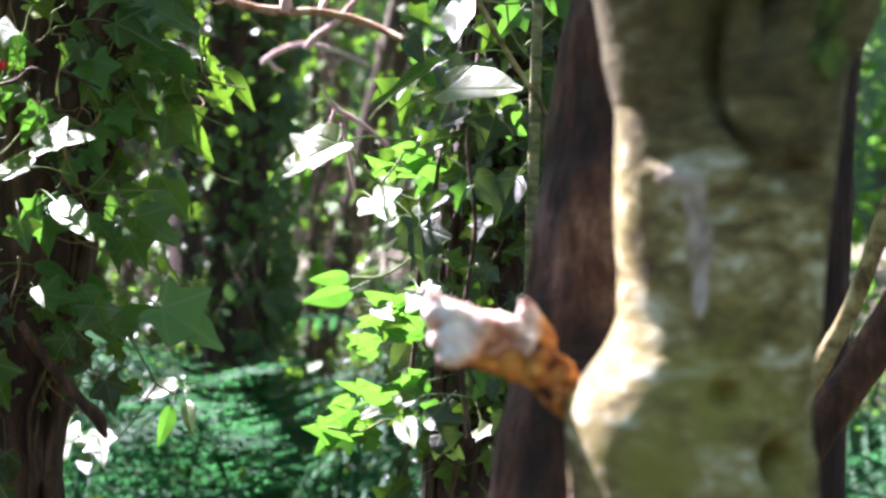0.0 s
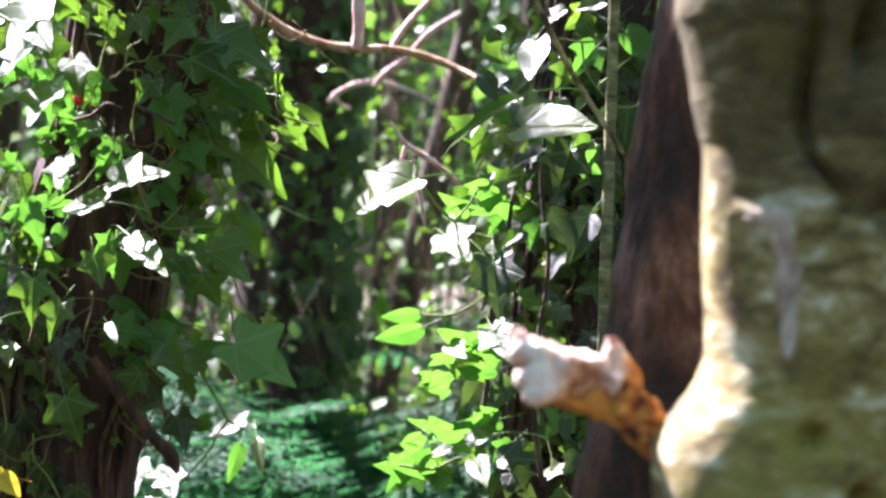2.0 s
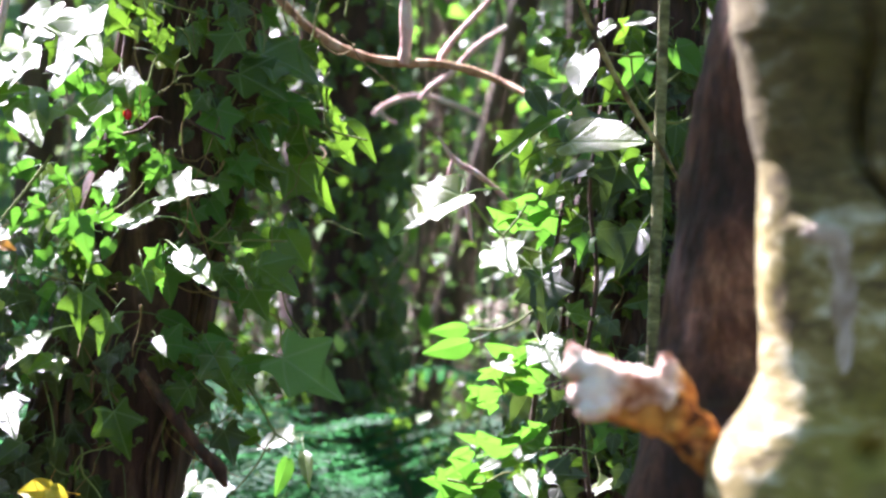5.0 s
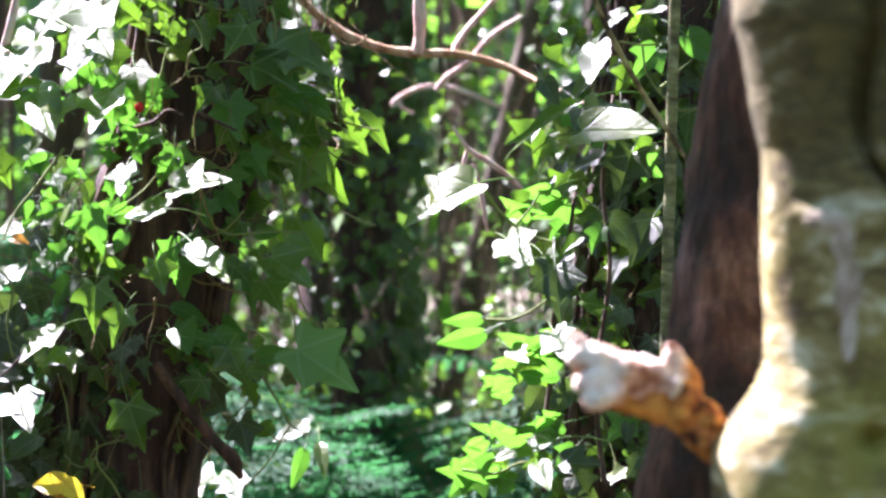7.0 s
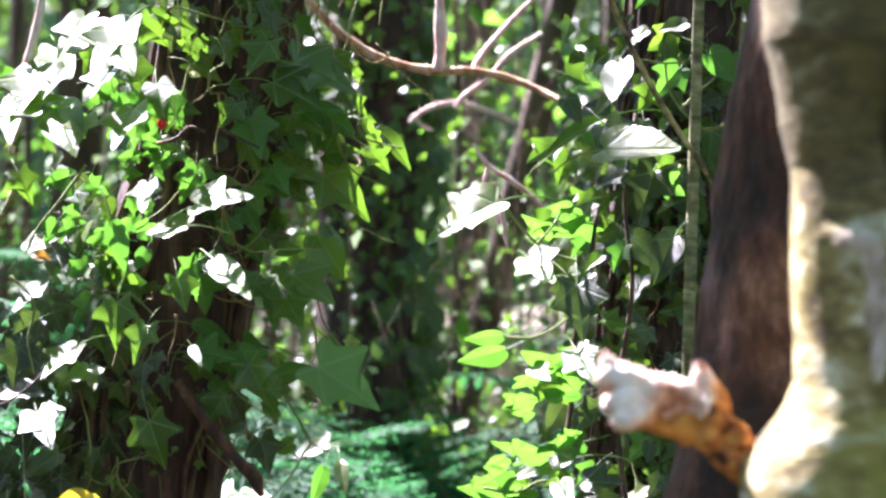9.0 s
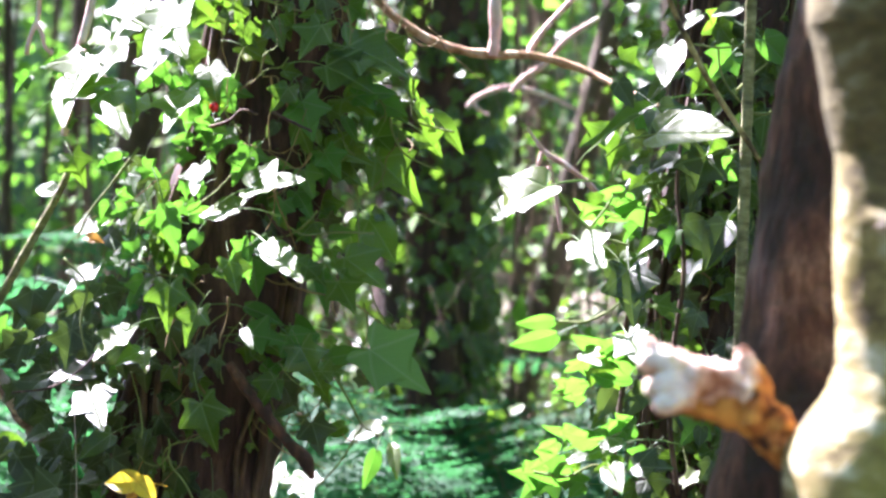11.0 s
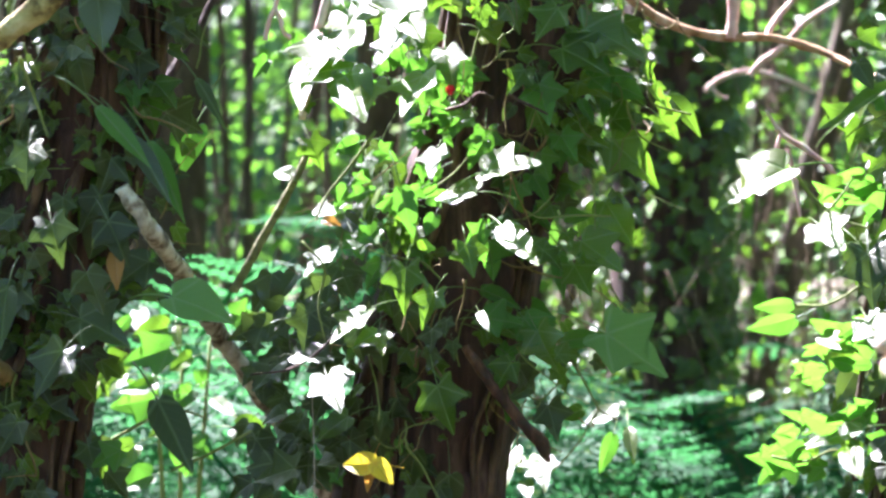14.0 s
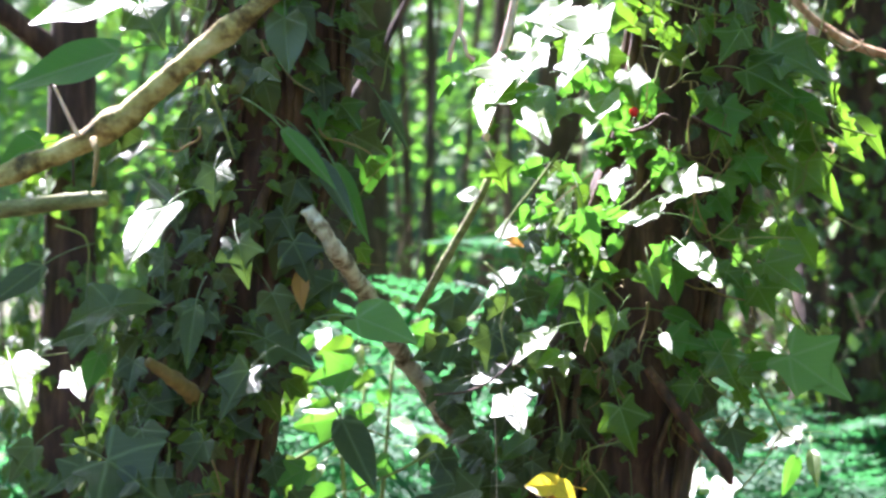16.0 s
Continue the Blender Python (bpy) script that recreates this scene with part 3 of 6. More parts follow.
def ivy_tree(label, pts, radii, seed, roots, height=4.5):
    base = (pts[0][0], pts[0][1], pts[0][2])
    t = thing("ivy_tree", base, label, "tree", "ivy-covered trees")
    part("trunk", tube(pts, radii, 32, 120, 0.14, 22, None, base), MAT_IVY_TRUNK, t, "dark bark")
    r = random.Random(seed)
    line = smooth_line(pts, 60)
    for k in range(roots):
        # a climbing stem clings to the trunk and wanders round it
        a = r.uniform(-1.9, 1.9)
        way = []
        for i in range(0, 60, 3):
            a += r.uniform(-0.16, 0.16)
            s = i / 59 * (len(radii) - 1)
            j = min(int(s), len(radii) - 2)
            rad = radii[j] + (radii[j + 1] - radii[j]) * (s - j)
            way.append(line[i] + Vector((math.sin(a), -math.cos(a), 0)) * rad * 1.05)
        w = r.uniform(0.0015, 0.0055)
        part("climbing_stem", tube(way, [w * 1.3, w, w * 0.8], 7, 90, 0.25, 60, None, base), MAT_ROOT, t, "brown clinging ivy stem")
    return t, line, radii


def crowded(place):
    """True where a leaf would hang right before, or right above, one of the large leaves."""
    for spot, size in GAPS:
        d = place - spot
        up = d.dot(SUN_WAY)
        if 0 < up < 0.4 and (d - SUN_WAY * up).length < 0.028:
            return True
        far = spot.y / place.y
        if d.y < 0.01 and math.hypot(place.x * far - spot.x, (place.z - 1.5) * far + 1.5 - spot.z) < max(0.028, 0.75 * size if 2.6 < spot.y < 2.9 else 0):
            return True
    return False


def clothe(t, line, radii, seed, count, zlow, zhigh, reach, side_reach, kinds=("star", "star", "three", "three", "heart"), size=(0.02, 0.045), mass=0, bare=(0, 0, 0), thin=0.0, old=0.0, old_below=0.0):
    """Ivy leaves standing off a trunk on their stalks, thickest in the stretch the path looks at."""
    r = random.Random(seed)
    lows = [p for p in line if zlow <= p.z <= zhigh]

    def one(low, high):
        p = r.choice([q for q in line if low <= q.z <= high]) + Vector((0, 0, r.uniform(-0.04, 0.04)))
        if p.z > zhigh and r.random() < 0.6:
            return one(low, high)
        a = math.asin(r.uniform(-1, 1)) if r.random() < 0.75 else r.uniform(-2.4, 2.4)
        out = Vector((math.sin(a), -math.cos(a), 0))
        off = r.uniform(*reach) * (1 + side_reach * abs(math.sin(a)) * r.random())
        place = p + out * (radii[len(radii) // 2] + off)
        hang = math.atan2(out.x * 0.8 + r.gauss(0, 0.5), 1.0) + (r.uniform(-1.6, 1.6) if r.random() < 0.3 else 0)
        nx, nz = out.x * 1.1 + r.gauss(0, 0.45), r.uniform(-0.2, 0.95)
        ln = r.uniform(*size) * (0.7 if r.random() < 0.35 else 1)
        return place, math.sin(hang) * ln, -math.cos(hang) * ln / (1 + 0.3 * nz), nx, nz

    def p_mid(z):
        """The trunk's middle at a height."""
        return min(line, key=lambda q: abs(q.z - z)).x

    def open_bark(place):
        """True for some of the places in the stretch where the bark shows between the leaves."""
        return bare[0] < place.z < bare[1] and r.random() < bare[2]

    made = 0
    while made < count:
        place, dx, dz, nx, nz = one(zlow, zhigh)
        if crowded(place + Vector((dx, 0, dz)) * 0.5):
            continue
        if open_bark(place) or thin and place.x > p_mid(place.z) + 0.02 and r.random() < thin:
            made += 1
            continue
        made += 1
        # darker leaves: a share of all, and every one below a given height
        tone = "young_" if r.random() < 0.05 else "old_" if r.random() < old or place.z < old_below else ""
        leaf(t, tone + r.choice(kinds), place, dx, dz, nx, nz)
    if mass:
        spots = []
        for k in range(mass):
            band = ((line[0].z + 0.1, zlow), (zhigh, line[-1].z - 0.1), (zlow, zhigh), (zlow, zhigh))[k % 4]
            place, dx, dz, nx, nz = one(*band)
            if k % 8 >= 6:  # small leaves scattered over it
                dx, dz = dx * 0.5, dz * 0.5
            elif k % 4 >= 2:  # the shaded under-layer, close to the bark
                place, dx, dz = place + Vector((0, 0.025, 0)), dx * 0.75, dz * 0.75
            if not crowded(place + Vector((dx, 0, dz)) * 0.5) and not open_bark(place) and not (place.x > p_mid(place.z) + 0.02 and r.random() < thin):
                spots.append(leaf_pose(place - Vector(t.location), dx, dz, nx, nz))
        ob = joined_leaves("ivy_foliage", spots, "three", MAT_IVY_MASS, t)
        tagged(ob, "dense dark ivy foliage", kind="stuff")


def wisps(t, line, radii, seed, count, zlow, zhigh, side, out_by):
    """Thin trailing stems and dry fibres that stray out of the ivy."""
    r = random.Random(seed)
    near = [p for p in line if zlow <= p.z <= zhigh]
    for k in range(count):
        p = r.choice(near)
        a = r.uniform(*side)
        reach = radii[len(radii) // 2] + r.uniform(*out_by)
        way = [p + Vector((math.sin(a) * reach, -math.cos(a) * reach, 0))]
        step = Vector((r.gauss(0, 0.6), r.gauss(0, 0.2), r.choice((-1.0, -0.8, 1.0)))).normalized() * r.uniform(0.006, 0.013)
        for i in range(5):
            way.append(way[-1] + step)
            step = step + Vector((r.gauss(0, 0.005), r.gauss(0, 0.002), r.gauss(0, 0.004)))
        w = r.uniform(0.0004, 0.0010)
        dry = r.random() < 0.38
        part("trailing_stem", tube(way, [w * 1.3, w, w * 0.7], 5, 16, 0.15, 80, None, t.location), MAT_DRY if dry else MAT_STALK, t, "dry brown ivy stem" if dry else "")


build_birch()
build_dark_tree()

g = ground_height(-0.5, 2.45) - 0.05
TREE_M, line_m, rad_m = ivy_tree("leaning trunk thickly clad in dark green ivy", [(-0.60, 2.48, g), (-0.52, 2.48, 1.1), (-0.497, 2.48, 1.33), (-0.478, 2.48, 1.44), (-0.445, 2.48, 1.58), (-0.418, 2.48, 1.70), (-0.398, 2.45, 1.82), (-0.36, 2.17, 2.4), (-0.3, 1.6, 4.4)], [0.10, 0.08, 0.075, 0.072, 0.07, 0.068, 0.06, 0.045, 0.035], 5, 10)
g = ground_height(0, 2.55) - 0.05
TREE_R, line_r, rad_r = ivy_tree("slender trunk clad in glossy young ivy", [(-0.09, 2.56, g), (-0.06, 2.56, 1.1), (-0.045, 2.56, 1.34), (-0.035, 2.56, 1.48), (-0.02, 2.56, 1.63), (-0.006, 2.56, 1.78), (0.03, 2.58, 2.4), (0.1, 2.65, 4.3)], [0.075, 0.06, 0.055, 0.053, 0.052, 0.05, 0.045, 0.035], 8, 6)
g = ground_height(-0.8, 2.25) - 0.05
TREE_L, line_l, rad_l = ivy_tree("dark trunk with shaggy ivy stems and hanging leaves", [(-0.84, 2.24, g), (-0.825, 2.24, 1.1), (-0.812, 2.24, 1.35), (-0.796, 2.24, 1.45), (-0.768, 2.24, 1.54), (-0.738, 2.24, 1.65), (-0.722, 2.23, 1.78), (-0.66, 2.22, 2.4), (-0.5, 2.2, 4.4)], [0.085, 0.07, 0.066, 0.064, 0.062, 0.062, 0.058, 0.045, 0.035], 14, 12)

# ------------------------------------------------------------------ sticks and branches among the trees
limb("thin_stem", [(-0.01, 2.3, 0.1), (-0.003, 2.3, 1.2), (0.0, 2.3, 1.488), (0.004, 2.3, 1.605), (0.008, 2.3, 1.72), (0.03, 2.3, 2.6)], [0.007, 0.0058, 0.005, 0.0048, 0.0046, 0.003], MAT_STEM, "thin grey-green upright stem rooted beside the ivy", "stem", 10, 120, 0.12, 90)
limb("hanging_twig", [(-0.075, 2.25, 1.80), (-0.04, 2.25, 1.717), (-0.016, 2.25, 1.673), (0.005, 2.25, 1.641), (0.03, 2.25, 1.60)], [0.0022, 0.0024, 0.0023, 0.002, 0.0015], MAT_LICHEN, "thin grey twig slanting through the ivy", "twig")
LICHENED = thing("lichened_branch", (-0.60, 2.07, 1.83), "yellowish lichened branch slanting across the trunk", "branch")
bm = tube([(-0.60, 2.07, 1.83), (-0.679, 2.05, 1.744), (-0.743, 2.05, 1.696), (-0.799, 2.05, 1.651), (-0.87, 2.05, 1.618), (-0.95, 2.04, 1.59), (-1.2, 2.0, 1.52)], [0.0084, 0.0084, 0.0086, 0.0092, 0.009, 0.0095, 0.009], 20, 160, 0.3, 45, lambda p, a: 1 + 0.22 * gauss(p.x + 0.803, 0.012) + 0.14 * gauss(p.x + 0.71, 0.008), LICHENED.location)
part("limb", bm, MAT_LICHEN, LICHENED)
part("side_twig", tube([(-0.850, 2.04, 1.679), (-0.837, 2.04, 1.654), (-0.829, 2.04, 1.639)], [0.0012, 0.0016, 0.0022], 8, 16, 0.15, 80, None, LICHENED.location), MAT_PINK_TWIG, LICHENED, "thin pale side twig")
part("side_twig", tube([(-0.812, 2.03, 1.636), (-0.805, 2.02, 1.622), (-0.808, 2.02, 1.598)], [0.003, 0.002, 0.0014], 8, 16, 0.2, 80, None, LICHENED.location), MAT_DRY, LICHENED, "dry broken side twig")
limb("broken_branch", [(-0.789, 2.0, 1.588), (-0.82, 2.0, 1.586), (-0.86, 2.0, 1.581), (-0.95, 2.0, 1.575), (-1.15, 2.0, 1.56)], [0.0058, 0.0064, 0.0066, 0.0075, 0.009], MAT_STEM, "short sawn-off greenish branch end", "branch", 14, 40, 0.12, 80)
limb("leaning_log", [(-0.665, 2.12, 1.585), (-0.652, 2.13, 1.562), (-0.648, 2.17, 1.541), (-0.666, 2.33, 1.498), (-0.684, 2.50, 1.451), (-0.632, 2.66, 1.313), (-0.3, 2.7, 0.7), (-0.12, 2.8, 0.15)], [0.0062, 0.0068, 0.0075, 0.008, 0.0085, 0.009, 0.01, 0.011], MAT_MOTTLED, "mottled whitish dead branch leaning beside the ivy", "branch", 16, 140, 0.4, 60)
limb("bare_stick", [(-0.583, 2.40, 1.629), (-0.598, 2.40, 1.598), (-0.621, 2.40, 1.558), (-0.652, 2.40, 1.503)], [0.003, 0.0034, 0.0038, 0.0042], MAT_STEM, "bare brown stick hanging beside the ivy", "stick", 12, 40, 0.14, 90)
limb("upright_twig", [(-0.543, 2.34, 1.811), (-0.554, 2.34, 1.753), (-0.563, 2.34, 1.719), (-0.569, 2.34, 1.685), (-0.575, 2.34, 1.651)], [0.003, 0.0038, 0.004, 0.0036, 0.003], MAT_PINK_TWIG, "pale sunlit twig standing up beside the ivy", "twig", 10, 40, 0.18, 90)
limb("hanging_twig", [(-0.664, 2.6, 1.81), (-0.668, 2.6, 1.776), (-0.674, 2.6, 1.762), (-0.677, 2.6, 1.745)], [0.002, 0.0024, 0.0022, 0.003], MAT_PINK_TWIG, "pinkish twig hanging down between the ivy trees", "twig", 8, 24, 0.3, 120)
limb("hanging_twig", [(-0.668, 2.6, 1.776), (-0.662, 2.6, 1.763), (-0.659, 2.6, 1.752), (-0.652, 2.6, 1.746)], [0.002, 0.0022, 0.0018, 0.0026], MAT_PINK_TWIG, "pinkish twig hanging down between the ivy trees", "twig", 8, 24, 0.3, 120)
limb("forked_twig", [(-0.558, 2.33, 1.723), (-0.548, 2.33, 1.711), (-0.533, 2.33, 1.696), (-0.520, 2.33, 1.689)], [0.003, 0.0028, 0.0024, 0.0018], MAT_PINK_TWIG, "short pale forked twig among the ivy leaves", "twig", 10, 24, 0.18, 90)
limb("dark_stick", [(-0.435, 2.36, 1.457), (-0.415, 2.36, 1.428), (-0.390, 2.36, 1.397), (-0.368, 2.36, 1.373), (-0.362, 2.36, 1.359)], [0.004, 0.005, 0.0052, 0.0062, 0.003], MAT_DARK, "dark dead branch stump pointing down from the trunk", "stick", 12, 30, 0.3, 70)

part("broken_stub", tube([(-0.777, 2.17, 1.431), (-0.776, 2.12, 1.447), (-0.788, 2.09, 1.462)], [0.0075, 0.0065, 0.004], 12, 20, 0.3, 80, None, TREE_L.location), MAT_DRY, TREE_L, "tan broken branch stub")
BOUGH = thing("sunlit_bough", (-0.415, 3.0, 1.863), "bare sunlit bough arching between the trees", "branch")
for pts, w in (
    ([(-0.47, 2.95, 1.95), (-0.415, 3.0, 1.863), (-0.378, 3.0, 1.822), (-0.329, 3.0, 1.791), (-0.268, 3.0, 1.778), (-0.225, 3.0, 1.777), (-0.183, 3.0, 1.765), (-0.119, 2.95, 1.733), (-0.06, 2.8, 1.70)], (0.0065, 0.0065, 0.006, 0.0055, 0.003)),
    ([(-0.268, 3.0, 1.776), (-0.265, 3.0, 1.812), (-0.268, 3.0, 1.861), (-0.28, 3.02, 2.2)], (0.0085, 0.0085, 0.0075, 0.004)),
    ([(-0.232, 3.0, 1.777), (-0.222, 3.03, 1.80), (-0.204, 3.06, 1.826), (-0.16, 3.1, 1.88), (-0.05, 3.2, 2.1)], (0.0045, 0.0045, 0.0042, 0.003)),
):
    part("limb", tube(pts, [0.78 * v for v in w], 12, 60, 0.34, 42, None, BOUGH.location), MAT_TWIG if len(pts) > 6 else MAT_PINK_TWIG, BOUGH)
bpy.context.view_layer.update()
PINK = thing("pink_twig", (-0.227, 2.95, 1.696), "pinkish white forked twig hanging before the wood", "twig")
for pts, w in (
    ([(-0.227, 2.95, 1.696), (-0.211, 2.95, 1.672), (-0.185, 2.95, 1.655), (-0.158, 2.95, 1.632), (-0.143, 2.95, 1.612)], (0.0018, 0.0026, 0.003, 0.003, 0.002)),
    ([(-0.211, 2.95, 1.672), (-0.216, 2.95, 1.655), (-0.218, 2.95, 1.637)], (0.0024, 0.002, 0.0012)),
    ([(-0.204, 2.95, 1.655), (-0.198, 2.95, 1.628), (-0.194, 2.95, 1.604), (-0.191, 2.95, 1.583)], (0.0024, 0.0026, 0.0024, 0.0014)),
):
    part("limb", tube(pts, w, 10, 30, 0.25, 60, None, PINK.location), MAT_PINK_TWIG, PINK)
bpy.context.view_layer.update()
FAR_BOUGH = thing("far_bough", (-0.312, 3.8, 1.80), "pinkish bare forked branches farther back", "branch")
for pts, w in (
    ([(-0.318, 3.8, 1.800), (-0.312, 3.8, 1.809), (-0.273, 3.8, 1.839), (-0.242, 3.8, 1.873), (-0.199, 3.8, 1.901)], (0.0043, 0.0047, 0.0047, 0.0029)),
    ([(-0.462, 4.6, 1.838), (-0.455, 4.6, 1.846), (-0.389, 4.6, 1.871), (-0.333, 4.6, 1.858), (-0.282, 4.6, 1.834)], (0.0036, 0.0047, 0.0043, 0.0029)),
    ([(-0.452, 4.6, 1.848), (-0.44, 4.6, 1.832), (-0.425, 4.6, 1.826)], (0.0036, 0.003, 0.002)),
):
    part("limb", tube(pts, w, 10, 40, 0.18, 50, None, FAR_BOUGH.location), MAT_PINK_TWIG, FAR_BOUGH)
for pts, w, mat, label in (
    ([(0.12, 2.0, 1.2), (0.209, 2.0, 1.428), (0.229, 2.0, 1.464), (0.257, 2.0, 1.536), (0.33, 2.0, 1.72), (0.6, 2.1, 2.4)], 0.007, MAT_LICHEN, "thin mottled sapling leaning behind the birch"),
    ([(0.05, 1.9, 1.12), (0.195, 1.9, 1.385), (0.225, 1.9, 1.428), (0.26, 1.9, 1.482), (0.4, 1.9, 1.66), (0.7, 2.0, 2.1)], 0.014, MAT_DARK, "dark limb leaning up behind the birch"),
    ([(0.28, 2.7, 0.15), (0.283, 2.7, 1.40), (0.293, 2.7, 1.64), (0.33, 2.7, 2.8)], 0.018, MAT_IVY_TRUNK, "dark upright trunk in the shade behind"),
):
    limb("leaning_sapling", pts, [w * 1.2, w, w, w * 0.6], mat, label, "sapling", 14, 60, 0.14, 40)


def stalk(plant, pts, width, material):
    """A bare leaf stalk or trailing ivy stem, wandering free of the trunk."""
    part("leaf_stalk" if material is MAT_STALK else "trailing_stem", tube(pts, [width * 1.2, width, width * 0.8], 6, 24, 0.15, 80, None, plant.location), material, plant)


stalk(TREE_M, [(-0.310, 2.36, 1.568), (-0.342, 2.36, 1.569), (-0.374, 2.36, 1.568), (-0.383, 2.36, 1.573)], 0.0009, MAT_STALK)
stalk(TREE_M, [(-0.372, 2.46, 1.461), (-0.357, 2.46, 1.441), (-0.342, 2.46, 1.416), (-0.334, 2.46, 1.401), (-0.317, 2.46, 1.391)], 0.0011, MAT_STALK)
stalk(TREE_M, [(-0.336, 2.48, 1.509), (-0.332, 2.48, 1.489), (-0.335, 2.48, 1.473), (-0.341, 2.48, 1.466)], 0.001, MAT_STALK)
stalk(TREE_M, [(-0.314, 2.44, 1.703), (-0.292, 2.44, 1.699), (-0.284, 2.44, 1.669), (-0.267, 2.44, 1.663), (-0.250, 2.44, 1.659)], 0.0011, MAT_STALK)
stalk(TREE_M, [(-0.443, 2.31, 1.656), (-0.426, 2.31, 1.661), (-0.415, 2.31, 1.670), (-0.402, 2.31, 1.666)], 0.0014, MAT_ROOT)
stalk(TREE_M, [(-0.390, 2.31, 1.669), (-0.375, 2.31, 1.661), (-0.356, 2.31, 1.652)], 0.0012, MAT_ROOT)
stalk(TREE_M, [(-0.329, 2.33, 1.757), (-0.326, 2.33, 1.741), (-0.327, 2.33, 1.726)], 0.001, MAT_STALK)
stalk(TREE_M, [(-0.503, 2.31, 1.639), (-0.528, 2.31, 1.606), (-0.547, 2.31, 1.582), (-0.555, 2.31, 1.563)], 0.0011, MAT_STALK)
stalk(TREE_M, [(-0.570, 2.32, 1.546), (-0.550, 2.32, 1.524), (-0.555, 2.32, 1.491), (-0.549, 2.32, 1.462)], 0.0011, MAT_STALK)
stalk(TREE_M, [(-0.530, 2.32, 1.481), (-0.549, 2.32, 1.457), (-0.577, 2.32, 1.438), (-0.614, 2.32, 1.432)], 0.001, MAT_ROOT)
stalk(TREE_M, [(-0.404, 2.34, 1.592), (-0.390, 2.34, 1.573), (-0.378, 2.34, 1.558)], 0.0012, MAT_ROOT)
stalk(TREE_L, [(-0.718, 2.26, 1.378), (-0.686, 2.26, 1.395), (-0.656, 2.26, 1.403), (-0.634, 2.26, 1.396)], 0.0012, MAT_STALK)
stalk(TREE_L, [(-0.666, 2.26, 1.353), (-0.632, 2.26, 1.368), (-0.597, 2.26, 1.387)], 0.0012, MAT_STALK)
stalk(TREE_L, [(-0.744, 2.10, 1.687), (-0.730, 2.10, 1.651), (-0.720, 2.10, 1.624)], 0.0012, MAT_STALK)
stalk(TREE_L, [(-0.851, 2.05, 1.569), (-0.827, 2.05, 1.560), (-0.824, 2.05, 1.520)], 0.0011, MAT_STALK)
stalk(TREE_L, [(-0.878, 2.10, 1.685), (-0.863, 2.10, 1.662), (-0.857, 2.10, 1.602)], 0.0014, MAT_ROOT)
stalk(TREE_R, [(-0.154, 2.34, 1.605), (-0.137, 2.34, 1.582), (-0.114, 2.34, 1.564), (-0.092, 2.34, 1.557)], 0.0013, MAT_STALK)
stalk(TREE_R, [(-0.152, 2.36, 1.493), (-0.131, 2.36, 1.493), (-0.114, 2.36, 1.500), (-0.100, 2.36, 1.510)], 0.0012, MAT_STALK)
stalk(TREE_R, [(-0.038, 2.32, 1.723), (-0.015, 2.32, 1.720), (0.009, 2.32, 1.723)], 0.0009, MAT_STALK)
stalk(TREE_R, [(-0.018, 2.33, 1.721), (-0.016, 2.33, 1.703), (-0.007, 2.33, 1.684), (0.001, 2.33, 1.675)], 0.0009, MAT_STALK)
stalk(TREE_R, [(-0.003, 2.34, 1.686), (0.011, 2.34, 1.699), (0.023, 2.34, 1.709)], 0.0011, MAT_STALK)
stalk(TREE_R, [(0.007, 2.36, 1.669), (0.021, 2.36, 1.668), (0.035, 2.36, 1.673)], 0.0012, MAT_STALK)
stalk(TREE_R, [(-0.131, 2.35, 1.567), (-0.114, 2.35, 1.586), (-0.105, 2.35, 1.600)], 0.001, MAT_STALK)
stalk(TREE_R, [(-0.148, 2.37, 1.400), (-0.124, 2.37, 1.390), (-0.100, 2.37, 1.400)], 0.0011, MAT_STALK)
stalk(TREE_R, [(-0.175, 2.38, 1.365), (-0.148, 2.38, 1.361), (-0.120, 2.38, 1.371), (-0.105, 2.38, 1.356)], 0.0011, MAT_STALK)
stalk(TREE_R, [(-0.107, 2.42, 1.343), (-0.109, 2.42, 1.383), (-0.102, 2.42, 1.432), (-0.100, 2.42, 1.481), (-0.088, 2.42, 1.539), (-0.078, 2.42, 1.603)], 0.0022, MAT_ROOT)
stalk(TREE_R, [(-0.053, 2.40, 1.345), (-0.060, 2.40, 1.404), (-0.058, 2.40, 1.462), (-0.048, 2.40, 1.539), (-0.054, 2.40, 1.612), (-0.044, 2.40, 1.685)], 0.002, MAT_ROOT)


def berry(place, size):
    bm = bmesh.new()
    bmesh.ops.create_uvsphere(bm, u_segments=14, v_segments=10, radius=size)
    for v in bm.verts:
        v.co.z *= 1.25 if v.co.z < 0 else 1.0
    ob = new("red_berry", mesh_of("red_berry", bm, MAT_BERRY))
    ob.location = place
    tagged(ob, "small bright red berry caught among the ivy", "berry")


berry((-0.433, 2.28, 1.671), 0.004)
bpy.context.view_layer.update()
thread = tube([(-0.5430, 2.25, 1.426), (-0.5409, 2.25, 1.374), (-0.5400, 2.25, 1.303)], [0.0003, 0.00035, 0.0003], 5, 12)
tagged(new("spider_thread", mesh_of("spider_thread", thread, MAT_FLAKE)), "single pale spider thread hanging from the ivy", "thread")


